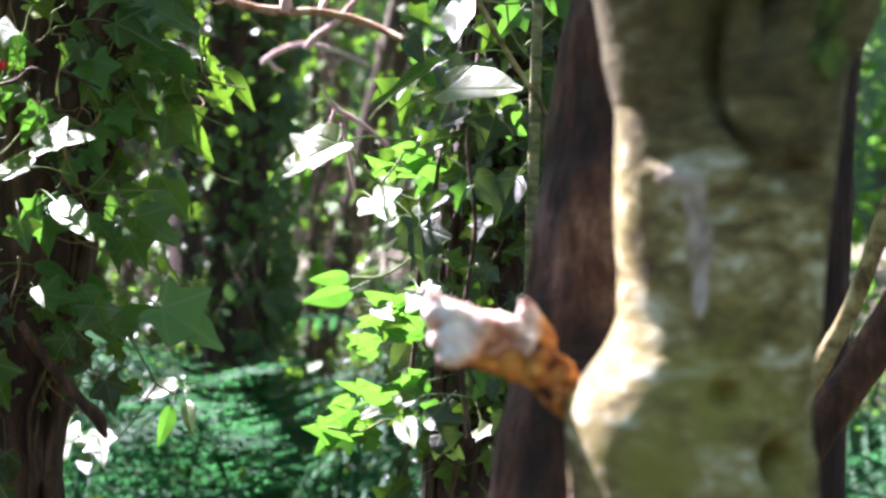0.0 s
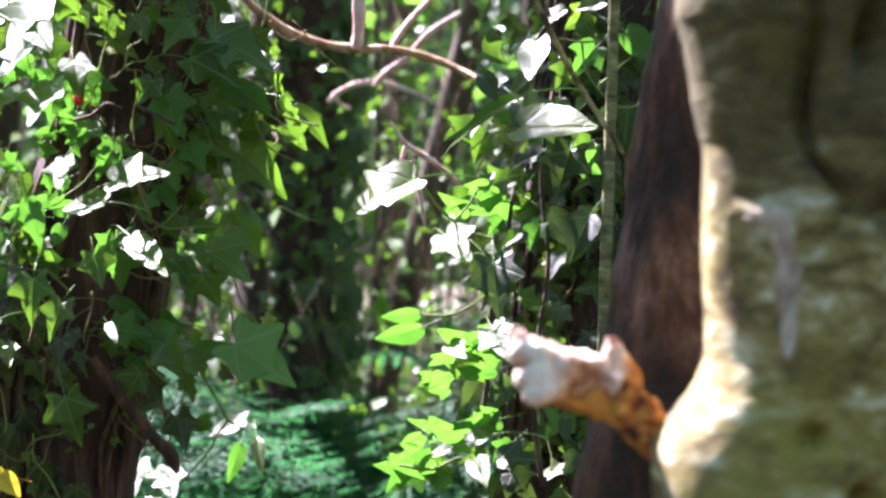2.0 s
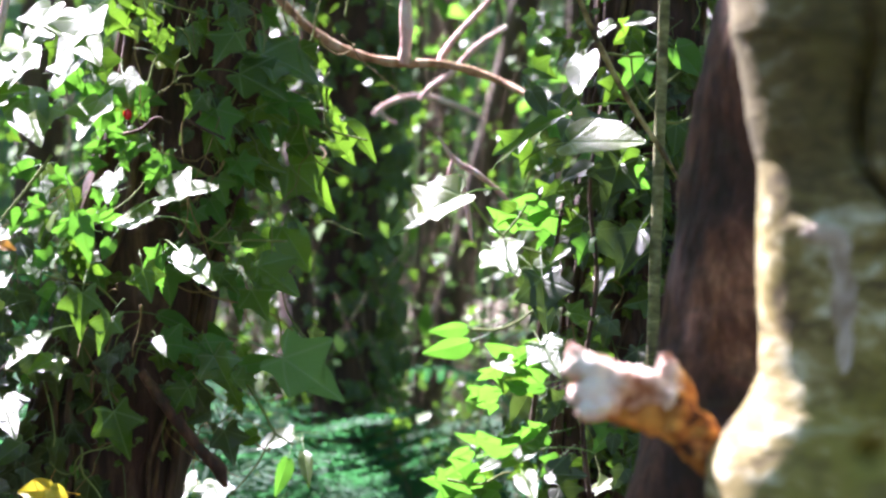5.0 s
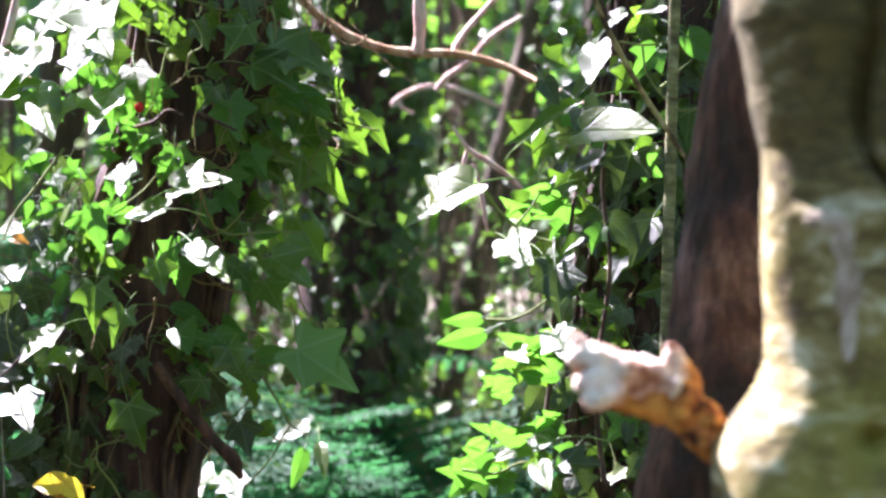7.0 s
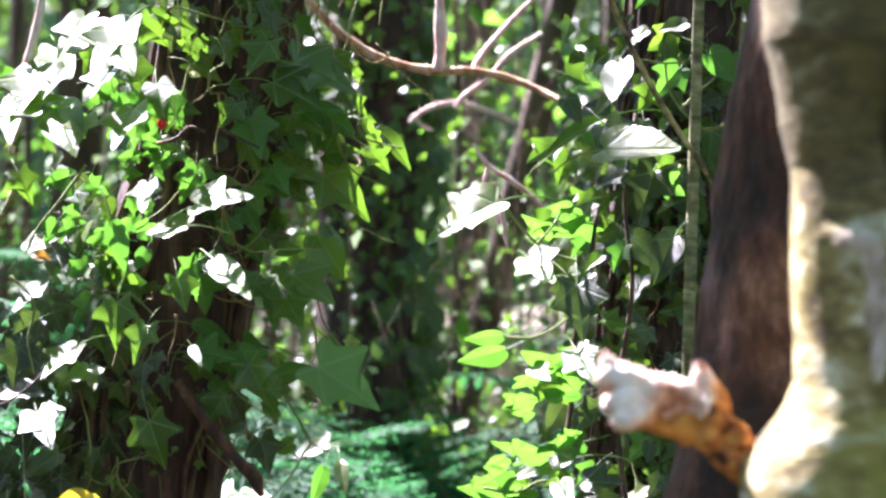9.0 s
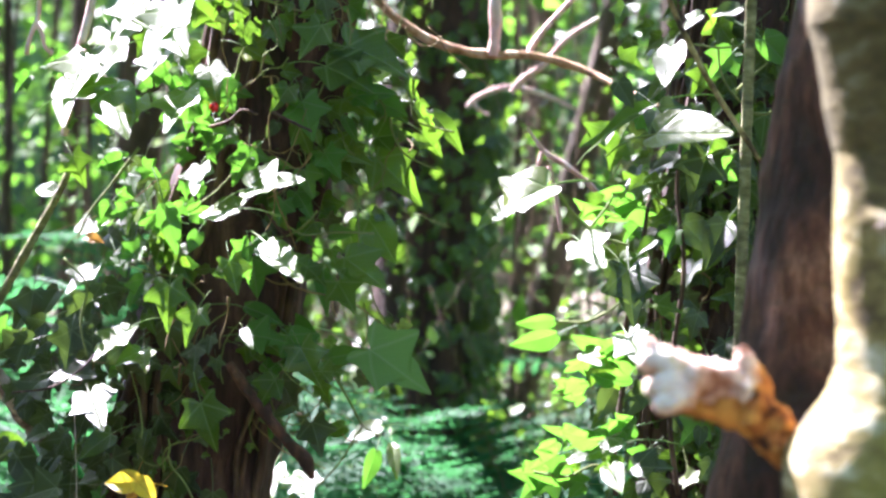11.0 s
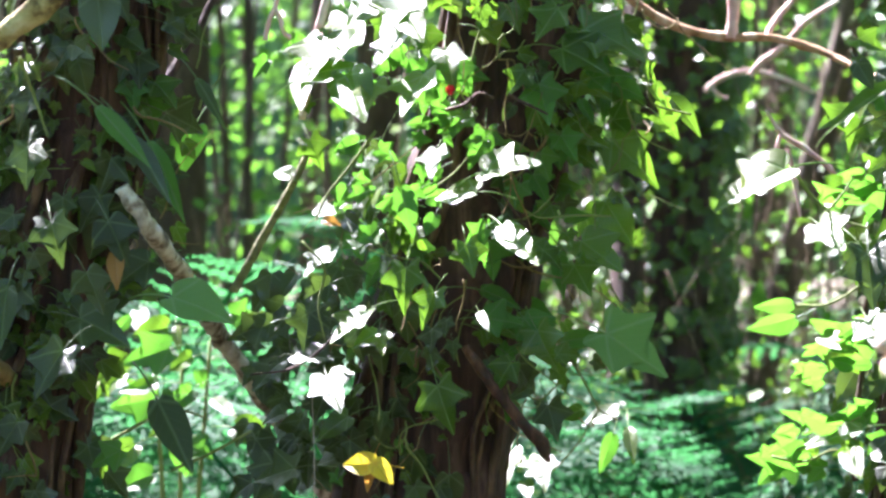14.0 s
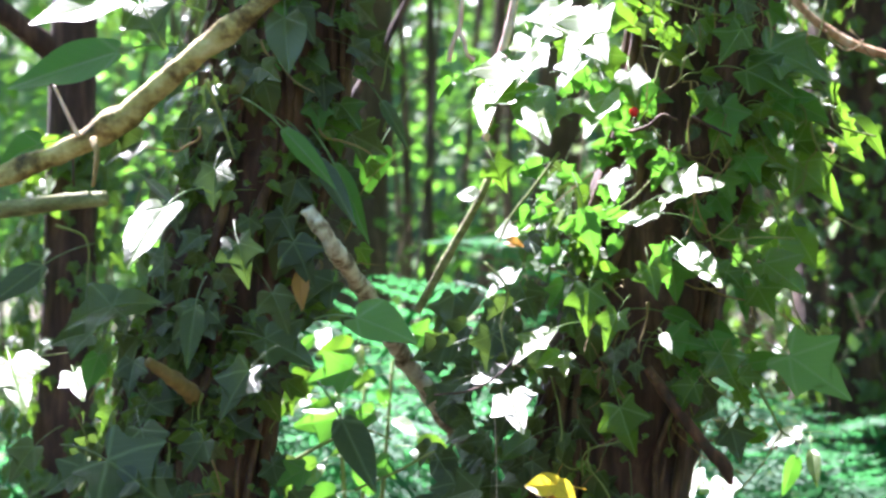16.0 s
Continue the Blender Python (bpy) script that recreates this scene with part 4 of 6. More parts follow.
# ------------------------------------------------------------------ the ivy leaves that can be told apart
leaf(TREE_R, "three", (-0.161, 2.34, 1.606), -0.062, -0.027, -0.4, 1.35, 0.075)
leaf(TREE_R, "heart", (-0.070, 2.34, 1.650), 0.064, 0.000, -0.5, 1.15)
GAPS.append((Vector((-0.008, 2.34, 1.653)), 0.019))  # sun on one half of that leaf
leaf(TREE_R, "old_three", (-0.069, 2.36, 1.672), 0.026, -0.029, -0.2, 0.5)
leaf(TREE_R, "old_star", (-0.028, 2.34, 1.631), -0.013, -0.039, 0, 0.5)
leaf(TREE_R, "young_three", (-0.023, 2.36, 1.624), 0.022, -0.011, 0.4, 0.16, 0.02)
leaf(TREE_R, "sliver", (-0.071, 2.38, 1.679), -0.065, -0.028, -0.3, 0.8)
leaf(TREE_R, "old_heart", (-0.058, 2.40, 1.728), -0.006, -0.038, -0.5, 1.2, 0.022)
leaf(TREE_R, "old_heart", (-0.012, 2.38, 1.577), -0.017, -0.033, 0, 0.8)
leaf(TREE_R, "old_star", (-0.092, 2.33, 1.536), 0.005, -0.044, -0.1, 0.6)
leaf(TREE_R, "three", (-0.133, 2.34, 1.560), 0.029, -0.026, -0.74, 1.32, 0.02)
leaf(TREE_R, "heart", (-0.072, 2.36, 1.562), -0.016, -0.010, -0.2, 0.9)
leaf(TREE_R, "young_heart", (0.019, 2.46, 1.741), 0.026, -0.025, 0.2, 0.3, 0.04)
leaf(TREE_R, "three", (-0.094, 2.35, 1.482), 0.019, -0.030, -0.63, 1.25, 0.02)
leaf(TREE_R, "young_lance", (-0.166, 2.50, 1.494), -0.036, -0.004, -0.2, -0.5, 0.02)
leaf(TREE_R, "young_lance", (-0.161, 2.46, 1.482), -0.046, -0.015, -0.2, -0.6, 0.02)
leaf(TREE_R, "young_star", (-0.142, 2.45, 1.441), -0.025, -0.016, -0.1, -1.5, 0.02)
leaf(TREE_R, "young_three", (-0.135, 2.42, 1.397), -0.037, 0.001, 0, -1.5, 0.02)
leaf(TREE_R, "young_star", (-0.167, 2.40, 1.363), -0.034, -0.003, -0.1, -0.8, 0.02)
leaf(TREE_R, "young_three", (-0.161, 2.42, 1.366), -0.028, -0.027, 0.1, 0.23, 0.02)
leaf(TREE_R, "old_three", (-0.087, 2.33, 1.373), 0.033, 0.000, -0.3, 1)
leaf(TREE_R, "heart", (-0.107, 2.32, 1.373), 0.013, -0.023, -0.61, 1.5, 0.03)
leaf(TREE_R, "lance", (-0.099, 2.36, 1.391), -0.055, -0.018, -0.56, 1.37, 0.02)
leaf(TREE_R, "young_three", (-0.094, 2.36, 1.466), -0.033, -0.013, -0.2, -1.5, 0.03)
leaf(TREE_R, "young_star", (-0.117, 2.40, 1.585), -0.025, 0.012, 0, -1.5, 0.02)
leaf(TREE_R, "young_three", (-0.100, 2.42, 1.606), -0.034, -0.011, -0.1, -1.5, 0.02)
leaf(TREE_R, "young_star", (-0.086, 2.42, 1.593), -0.032, -0.014, -0.1, -1.5, 0.04)
leaf(TREE_R, "old_heart", (-0.105, 2.42, 1.601), 0.009, 0.017, -0.4, 0.6)
leaf(TREE_R, "star", (-0.071, 2.36, 1.508), 0.023, -0.005, 0.1, 0.9)
leaf(TREE_R, "young_star", (0.010, 2.50, 1.481), -0.034, -0.014, 0.1, -1.5, 0.04)
leaf(TREE_R, "old_heart", (-0.049, 2.42, 1.579), 0.025, -0.027, 0.1, 0.3)
leaf(TREE_R, "old_heart", (-0.111, 2.40, 1.529), 0.026, 0.015, 0.1, 0.5)
leaf(TREE_R, "heart", (-0.125, 2.46, 1.652), 0.023, 0.020, 0, 0.5)
leaf(TREE_R, "star", (-0.104, 2.44, 1.653), -0.010, -0.029, -0.2, 0.3)
leaf(TREE_R, "old_heart", (-0.053, 2.38, 1.630), -0.027, -0.005, -0.3, 1.1)
leaf(TREE_R, "three", (-0.035, 2.42, 1.757), -0.019, -0.012, -0.76, 1.08, 0.03)
leaf(TREE_R, "old_heart", (-0.001, 2.42, 1.764), -0.024, -0.007, 0, 1)
leaf(TREE_R, "star", (-0.018, 2.44, 1.629), 0.015, 0.014, 0.2, 0.3)
leaf(TREE_R, "three", (-0.127, 2.42, 1.461), 0.027, -0.024, 0, 0.4)
leaf(TREE_R, "old_heart", (-0.085, 2.42, 1.432), -0.015, -0.022, 0, 0.4)
leaf(TREE_R, "old_heart", (-0.108, 2.44, 1.436), -0.015, -0.027, 0.1, 0.3)
leaf(TREE_M, "three", (-0.407, 2.30, 1.604), 0.048, 0.008, -0.36, 1.24, 0.016)
leaf(TREE_M, "three", (-0.446, 2.29, 1.622), 0.000, -0.028, -0.41, 1.17, 0.016)
leaf(TREE_M, "heart", (-0.415, 2.30, 1.587), -0.039, -0.004, -0.56, 1.21, 0.03)
leaf(TREE_M, "young_lance", (-0.477, 2.29, 1.591), 0.012, -0.043, 0.3, 0.18, 0.03)
leaf(TREE_M, "young_heart", (-0.448, 2.29, 1.567), -0.007, -0.017, 0, 0.25, 0.03)
leaf(TREE_M, "three", (-0.497, 2.28, 1.677), -0.001, -0.029, -0.27, 1.24, 0.03)
leaf(TREE_M, "three", (-0.456, 2.28, 1.684), -0.011, -0.039, -0.49, 1.28, 0.016)
leaf(TREE_M, "three", (-0.565, 2.30, 1.684), 0.050, 0.017, -0.28, 1.27, 0.025)
leaf(TREE_M, "three", (-0.531, 2.32, 1.741), 0.025, -0.034, -0.28, 1.23, 0.07)
leaf(TREE_M, "three", (-0.467, 2.30, 1.757), -0.022, -0.043, -0.35, 1.11, 0.08)
leaf(TREE_M, "heart", (-0.503, 2.33, 1.756), 0.034, -0.025, -0.28, 1.26, 0.07)
leaf(TREE_M, "three", (-0.473, 2.27, 1.716), -0.022, -0.028, -0.49, 1.23, 0.06)
leaf(TREE_M, "three", (-0.497, 2.28, 1.760), -0.019, -0.033, -0.34, 1.14, 0.07)
leaf(TREE_M, "heart", (-0.473, 2.28, 1.736), 0.024, -0.026, -0.4, 1.15, 0.06)
leaf(TREE_M, "three", (-0.512, 2.27, 1.717), -0.016, -0.024, -0.28, 1.18, 0.06)
leaf(TREE_M, "three", (-0.548, 2.33, 1.723), -0.012, -0.051, -0.29, 1.15, 0.025)
leaf(TREE_M, "lance", (-0.580, 2.36, 1.697), 0.015, -0.047, -0.26, 1.3, 0.025)
leaf(TREE_M, "young_three", (-0.627, 2.42, 1.710), -0.015, -0.015, -0.3, 0.24, 0.04)
leaf(TREE_M, "heart", (-0.526, 2.30, 1.686), 0.030, -0.043, -0.36, 1.3, 0.025)
leaf(TREE_M, "star", (-0.351, 2.33, 1.743), -0.017, -0.030, -0.1, 0.6)
leaf(TREE_M, "three", (-0.441, 2.30, 1.705), 0.011, -0.030, -0.2, 0.9)
leaf(TREE_M, "star", (-0.333, 2.36, 1.727), 0.056, -0.016, 0.2, 0.9)
leaf(TREE_M, "three", (-0.349, 2.34, 1.709), 0.043, -0.019, 0.1, 0.8)
leaf(TREE_M, "lance", (-0.279, 2.50, 1.681), 0.034, -0.030, 0.2, 0.9)
leaf(TREE_M, "star", (-0.340, 2.48, 1.703), 0.010, -0.035, 0.2, 0.5)
leaf(TREE_M, "star", (-0.321, 2.45, 1.636), 0.044, -0.033, 0.2, 0.6)
leaf(TREE_M, "three", (-0.361, 2.42, 1.644), 0.042, -0.010, 0, 1)
leaf(TREE_M, "heart", (-0.327, 2.45, 1.583), 0.026, -0.036, 0.1, 0.3)
leaf(TREE_M, "lance", (-0.398, 2.33, 1.559), 0.043, -0.035, -0.46, 1.2, 0.016)
leaf(TREE_M, "three", (-0.344, 2.42, 1.548), 0.039, -0.026, 0.1, 0.8)
leaf(TREE_M, "three", (-0.347, 2.36, 1.554), 0.008, -0.015, -0.54, 1.31, 0.02)
leaf(TREE_M, "star", (-0.470, 2.28, 1.523), 0.002, -0.034, 0, 0.7)
leaf(TREE_M, "star", (-0.446, 2.28, 1.503), -0.008, -0.027, 0, 0.7)
leaf(TREE_M, "three", (-0.507, 2.29, 1.486), -0.025, -0.025, -0.46, 1.44, 0.016)
leaf(TREE_M, "heart", (-0.495, 2.28, 1.468), -0.020, -0.008, 0, 0.9)
leaf(TREE_M, "old_three", (-0.542, 2.30, 1.432), 0.025, -0.030, -0.42, 1.49, 0.012)
leaf(TREE_M, "three", (-0.549, 2.34, 1.539), -0.018, -0.023, -0.41, 1.42, 0.012)
leaf(TREE_M, "old_heart", (-0.580, 2.34, 1.449), 0.037, -0.002, -0.2, 1.1)
leaf(TREE_M, "old_star", (-0.570, 2.30, 1.354), -0.038, -0.012, -0.4, 0.8)
leaf(TREE_M, "old_three", (-0.600, 2.36, 1.441), -0.020, -0.024, -0.2, 0.8)
leaf(TREE_M, "old_heart", (-0.594, 2.36, 1.397), -0.026, -0.005, -0.4, 1)
leaf(TREE_M, "yellow_heart", (-0.492, 2.26, 1.361), -0.028, -0.001, -0.1, 0.5, 0.03, "yellowed ivy leaf")
leaf(TREE_M, "yellow_heart", (-0.490, 2.25, 1.362), 0.017, -0.016, 0.2, 0.5, 0.03, "yellowed ivy leaf")
leaf(TREE_M, "withered_heart", (-0.543, 2.29, 1.563), 0.015, -0.003, 0.1, 0.9, 0.01, "orange-red withered leaf")
leaf(TREE_M, "withered_lance", (-0.496, 2.27, 1.361), -0.004, -0.023, 0, 0.3, 0, "brown-orange withered leaf")
leaf(TREE_M, "pale_star", (-0.319, 2.40, 1.468), 0.054, -0.037, 0.4, 0.5, 0.03)
leaf(TREE_M, "heart", (-0.350, 2.70, 1.389), -0.035, -0.013, -0.48, 1.37, 0.04)
leaf(TREE_M, "heart", (-0.355, 2.50, 1.398), -0.019, -0.008, 0.1, 0.2)
leaf(TREE_M, "young_lance", (-0.347, 2.65, 1.369), -0.010, -0.036, 0.5, 0.35, 0.05)
leaf(TREE_M, "lance", (-0.332, 2.65, 1.375), 0.008, -0.030, -0.1, 0.9)
leaf(TREE_M, "three", (-0.495, 2.75, 1.338), 0.017, -0.031, -0.41, 1.44, 0.05)
leaf(TREE_M, "three", (-0.464, 2.75, 1.344), -0.002, -0.040, -0.51, 1.34, 0.06)
leaf(TREE_M, "three", (-0.446, 2.75, 1.336), 0.022, -0.020, -0.47, 1.52, 0.05)
leaf(TREE_M, "heart", (-0.481, 2.75, 1.327), -0.020, -0.012, -0.43, 1.32, 0.05)
leaf(TREE_M, "three", (-0.427, 2.72, 1.338), 0.011, -0.031, -0.41, 1.47, 0.05)
leaf(TREE_M, "three", (-0.467, 2.72, 1.320), -0.019, -0.019, -0.36, 1.36, 0.05)
leaf(TREE_M, "heart", (-0.444, 2.72, 1.318), 0.011, -0.019, -0.41, 1.32, 0.05)
leaf(TREE_M, "lance", (-0.419, 2.34, 1.486), 0.013, -0.016, -0.41, 1.27, 0.02)
leaf(TREE_M, "three", (-0.496, 2.30, 1.467), 0.008, -0.019, -0.46, 1.45, 0.02)
leaf(TREE_M, "star", (-0.423, 2.30, 1.543), 0.009, -0.028, 0, 0.5)
leaf(TREE_M, "star", (-0.451, 2.32, 1.424), 0.014, -0.038, 0, 0.3)
leaf(TREE_M, "star", (-0.363, 2.40, 1.437), 0.010, -0.014, 0, 0.4)
leaf(TREE_M, "three", (-0.395, 2.36, 1.443), -0.015, -0.024, 0, 0.4)
leaf(TREE_M, "three", (-0.565, 2.36, 1.569), 0.025, 0.014, -0.45, 1.3, 0.03)
leaf(TREE_M, "young_three", (-0.535, 2.34, 1.592), -0.010, -0.019, 0, 0.32, 0.03)
leaf(TREE_M, "young_heart", (-0.525, 2.34, 1.631), -0.022, -0.007, 0, 0.2, 0.03)
leaf(TREE_M, "heart", (-0.590, 2.36, 1.603), -0.020, 0.010, -0.2, 1)
leaf(TREE_L, "pale_heart", (-0.618, 2.10, 1.498), 0.050, -0.014, 0.1, 0.9)
leaf(TREE_L, "old_lance", (-0.660, 2.20, 1.414), 0.040, -0.056, 0.2, 0.75)
leaf(TREE_L, "young_heart", (-0.688, 2.40, 1.650), -0.014, -0.042, 0, 0.3)
leaf(TREE_M, "young_three", (-0.441, 2.46, 1.718), 0.031, -0.011, 0.121127, 0.19, 0.015)
leaf(TREE_M, "young_three", (-0.413, 2.41, 1.447), 0.019, 0.009, 0.0686506, 0.485657)
leaf(TREE_M, "star", (-0.340, 2.39, 1.716), 0.034, 0.016, -0.0764434, 0.476373)
leaf(TREE_M, "young_lance", (-0.344, 2.41, 1.671), 0.014, -0.023, 0.372246, 0.677407)
leaf(TREE_M, "young_star", (-0.372, 2.36, 1.681), 0.012, -0.036, 0.11874, 0.497406)
leaf(TREE_M, "young_heart", (-0.313, 2.42, 1.684), 0.024, -0.011, -0.0684901, 0.318636)
leaf(TREE_M, "young_heart", (-0.391, 2.46, 1.648), 0.031, -0.011, 0.385858, 0.747078)
leaf(TREE_M, "three", (-0.319, 2.44, 1.655), 0.031, 0.004, -0.0229518, 0.378111)
leaf(TREE_M, "young_lance", (-0.427, 2.39, 1.505), 0.036, -0.011, 0.346056, 0.592198)
leaf(TREE_M, "star", (-0.341, 2.39, 1.685), 0.031, -0.015, -0.42, 1.15, 0.015)
leaf(TREE_M, "young_three", (-0.389, 2.39, 1.481), 0.025, -0.028, 0.228076, 0.68434)
leaf(TREE_M, "young_heart", (-0.370, 2.46, 1.597), 0.010, -0.023, 0.0941531, 0.565808)
leaf(TREE_M, "star", (-0.372, 2.46, 1.601), 0.012, -0.029, 0.260525, 0.414639)
leaf(TREE_M, "star", (-0.319, 2.41, 1.447), 0.019, -0.004, 0.0675054, 0.746912)
leaf(TREE_M, "young_three", (-0.419, 2.44, 1.575), 0.027, -0.027, 0.367999, 0.689927)
leaf(TREE_M, "young_lance", (-0.395, 2.44, 1.579), 0.023, -0.018, 0.0408392, 0.535818)
leaf(TREE_M, "young_three", (-0.382, 2.39, 1.605), 0.015, -0.023, 0.113579, 0.456085)
leaf(TREE_M, "young_star", (-0.411, 2.44, 1.660), 0.033, -0.010, -0.128714, 0.491193)
leaf(TREE_M, "young_lance", (-0.408, 2.38, 1.630), 0.026, -0.004, 0.152377, 0.29, 0.015)
leaf(TREE_M, "young_heart", (-0.388, 2.38, 1.461), 0.026, 0.011, -0.0787053, 0.666243)
leaf(TREE_M, "young_three", (-0.374, 2.38, 1.623), 0.010, -0.025, -0.00679804, 0.433663)
leaf(TREE_M, "three", (-0.351, 2.43, 1.714), 0.038, 0.001, 0.332948, 0.503368)
leaf(TREE_M, "young_three", (-0.390, 2.38, 1.546), 0.018, -0.008, 0.0842681, 0.30251)
leaf(TREE_M, "young_three", (-0.435, 2.41, 1.632), 0.011, -0.022, 0.0420692, 0.649716)
leaf(TREE_M, "young_heart", (-0.405, 2.44, 1.563), 0.009, -0.028, 0.202209, 0.618523)
leaf(TREE_M, "star", (-0.431, 2.41, 1.470), 0.022, -0.012, 0.315011, 0.438873)
leaf(TREE_M, "star", (-0.366, 2.35, 1.539), 0.018, -0.014, 0.142345, 0.731587)
leaf(TREE_M, "young_heart", (-0.406, 2.46, 1.488), 0.035, -0.013, 0.277909, 0.16, 0.015)
leaf(TREE_M, "young_star", (-0.392, 2.38, 1.596), -0.001, -0.021, 0.279283, 0.720533)
leaf(TREE_M, "star", (-0.405, 2.44, 1.484), 0.017, -0.012, 0.064016, 0.516022)
leaf(TREE_M, "young_lance", (-0.363, 2.42, 1.538), 0.006, -0.035, -0.0589109, 0.746887)
leaf(TREE_M, "young_heart", (-0.365, 2.42, 1.638), 0.003, -0.027, -0.0786872, 0.398563)
leaf(TREE_M, "star", (-0.424, 2.40, 1.482), 0.034, -0.016, 0.0408858, 0.667469)
leaf(TREE_M, "star", (-0.376, 2.38, 1.470), 0.018, -0.032, -0.045455, 0.340914)
leaf(TREE_M, "young_three", (-0.417, 2.36, 1.481), 0.032, -0.004, 0.0286494, 0.402862)
leaf(TREE_M, "young_heart", (-0.383, 2.42, 1.454), 0.023, -0.009, 0.292457, 0.489095)
leaf(TREE_M, "young_three", (-0.415, 2.36, 1.547), 0.006, -0.033, 0.310885, 0.22, 0.015)
leaf(TREE_M, "three", (-0.379, 2.36, 1.543), 0.020, -0.009, 0.27993, 0.543884)
leaf(TREE_M, "young_star", (-0.356, 2.38, 1.638), 0.017, -0.023, -0.00709227, 0.683358)
leaf(TREE_M, "three", (-0.393, 2.44, 1.732), 0.033, -0.006, 0.218659, 0.4027)
leaf(TREE_M, "young_heart", (-0.361, 2.44, 1.569), 0.022, 0.003, 0.156675, 0.544119)
leaf(TREE_M, "three", (-0.357, 2.37, 1.450), 0.020, 0.000, 0.212787, 0.364319)
leaf(TREE_M, "star", (-0.347, 2.40, 1.527), 0.018, -0.028, -0.091745, 0.507206)
leaf(TREE_M, "young_three", (-0.419, 2.44, 1.479), 0.026, -0.006, 0.0016101, 0.524993)
leaf(TREE_M, "young_three", (-0.328, 2.37, 1.686), 0.034, 0.007, -0.142663, 0.507545)
leaf(TREE_M, "young_lance", (-0.360, 2.42, 1.460), 0.037, 0.008, 0.288166, 0.18, 0.015)
leaf(TREE_M, "young_three", (-0.571, 2.33, 1.714), -0.024, -0.001, -0.0515958, 0.34892)
leaf(TREE_M, "star", (-0.567, 2.34, 1.666), -0.015, -0.009, -0.123448, 0.524782)
leaf(TREE_M, "young_star", (-0.520, 2.35, 1.619), 0.007, -0.020, -0.150348, 0.634939)
leaf(TREE_M, "young_three", (-0.485, 2.40, 1.545), 0.010, -0.020, 0.126718, 0.515878)
leaf(TREE_M, "young_star", (-0.547, 2.39, 1.686), 0.027, -0.002, -0.131515, 0.294012)
leaf(TREE_M, "young_three", (-0.539, 2.35, 1.635), 0.017, -0.020, -0.0858237, 0.678518)
leaf(TREE_M, "young_three", (-0.534, 2.36, 1.552), 0.012, -0.022, 0.0401983, 0.690641)
leaf(TREE_M, "star", (-0.573, 2.36, 1.635), 0.014, -0.024, 0.00641535, 0.550597)
leaf(TREE_M, "young_star", (-0.413, 2.33, 1.557), -0.017, -0.015, 0.00216303, 0.225358)
leaf(TREE_M, "young_star", (-0.513, 2.36, 1.557), -0.016, -0.016, -0.20472, 0.501332)
leaf(TREE_M, "young_lance", (-0.512, 2.35, 1.591), -0.018, -0.003, -0.143745, 0.337009)
leaf(TREE_M, "young_star", (-0.413, 2.36, 1.557), 0.022, -0.002, 0.033789, 0.423009)
leaf(TREE_M, "young_three", (-0.414, 2.33, 1.631), -0.014, -0.022, -0.0773872, 0.281059)
leaf(TREE_M, "young_star", (-0.525, 2.33, 1.670), 0.018, -0.007, -0.170312, 0.222911)
leaf(TREE_M, "star", (-0.488, 2.37, 1.683), 0.017, -0.006, -0.265971, 0.216391)
leaf(TREE_M, "young_star", (-0.540, 2.33, 1.673), 0.003, -0.017, -0.219541, 0.388249)
leaf(TREE_M, "star", (-0.426, 2.38, 1.730), 0.027, -0.016, 0.238692, 0.637496)
leaf(TREE_M, "young_star", (-0.420, 2.37, 1.642), 0.001, -0.029, 0.122398, 0.309392)
leaf(TREE_M, "young_star", (-0.474, 2.37, 1.695), 0.014, -0.030, -0.12593, 0.481826)
leaf(TREE_M, "young_three", (-0.468, 2.37, 1.695), -0.018, -0.011, -0.0134992, 0.601783)
leaf(TREE_M, "young_three", (-0.445, 2.37, 1.699), 0.015, -0.023, -0.151485, 0.524218)
leaf(TREE_M, "star", (-0.467, 2.37, 1.764), 0.026, -0.018, 0.172317, 0.380062)
leaf(TREE_M, "star", (-0.456, 2.38, 1.693), 0.025, -0.021, -0.0701553, 0.411067)
leaf(TREE_M, "three", (-0.448, 2.35, 1.664), -0.001, -0.025, 0.148123, 0.57324)
leaf(TREE_M, "young_star", (-0.439, 2.37, 1.659), -0.010, -0.026, 0.158605, 0.645247)
leaf(TREE_M, "three", (-0.475, 2.37, 1.728), 0.013, -0.028, -0.0745332, 0.441434)
leaf(TREE_M, "young_star", (-0.448, 2.39, 1.695), 0.028, -0.007, 0.262596, 0.426828)
leaf(TREE_M, "young_three", (-0.447, 2.39, 1.686), -0.021, -0.013, 0.160985, 0.457243)
leaf(TREE_R, "heart", (-0.132, 2.38, 1.467), 0.023, -0.011, -0.6, 1.21, 0.016)
leaf(TREE_R, "young_three", (-0.089, 2.45, 1.577), -0.013, -0.015, 0.120211, 0.390857)
leaf(TREE_R, "star", (-0.104, 2.41, 1.720), 0.023, -0.011, -0.206782, 0.368143)
leaf(TREE_R, "old_three", (-0.081, 2.44, 1.355), 0.020, -0.024, -0.357246, 0.41233)
leaf(TREE_R, "young_star", (-0.034, 2.44, 1.408), -0.019, -0.023, 0.189086, 0.460916)
leaf(TREE_R, "old_three", (-0.039, 2.44, 1.545), -0.010, -0.020, -0.6, 1.13)
leaf(TREE_R, "three", (-0.023, 2.42, 1.581), 0.020, -0.016, 0.196397, 0.520148)
leaf(TREE_R, "old_star", (-0.060, 2.44, 1.478), 0.013, -0.012, -0.0426356, 0.665488)
leaf(TREE_R, "old_three", (-0.038, 2.40, 1.678), 0.000, -0.018, 0.171998, 0.571372)
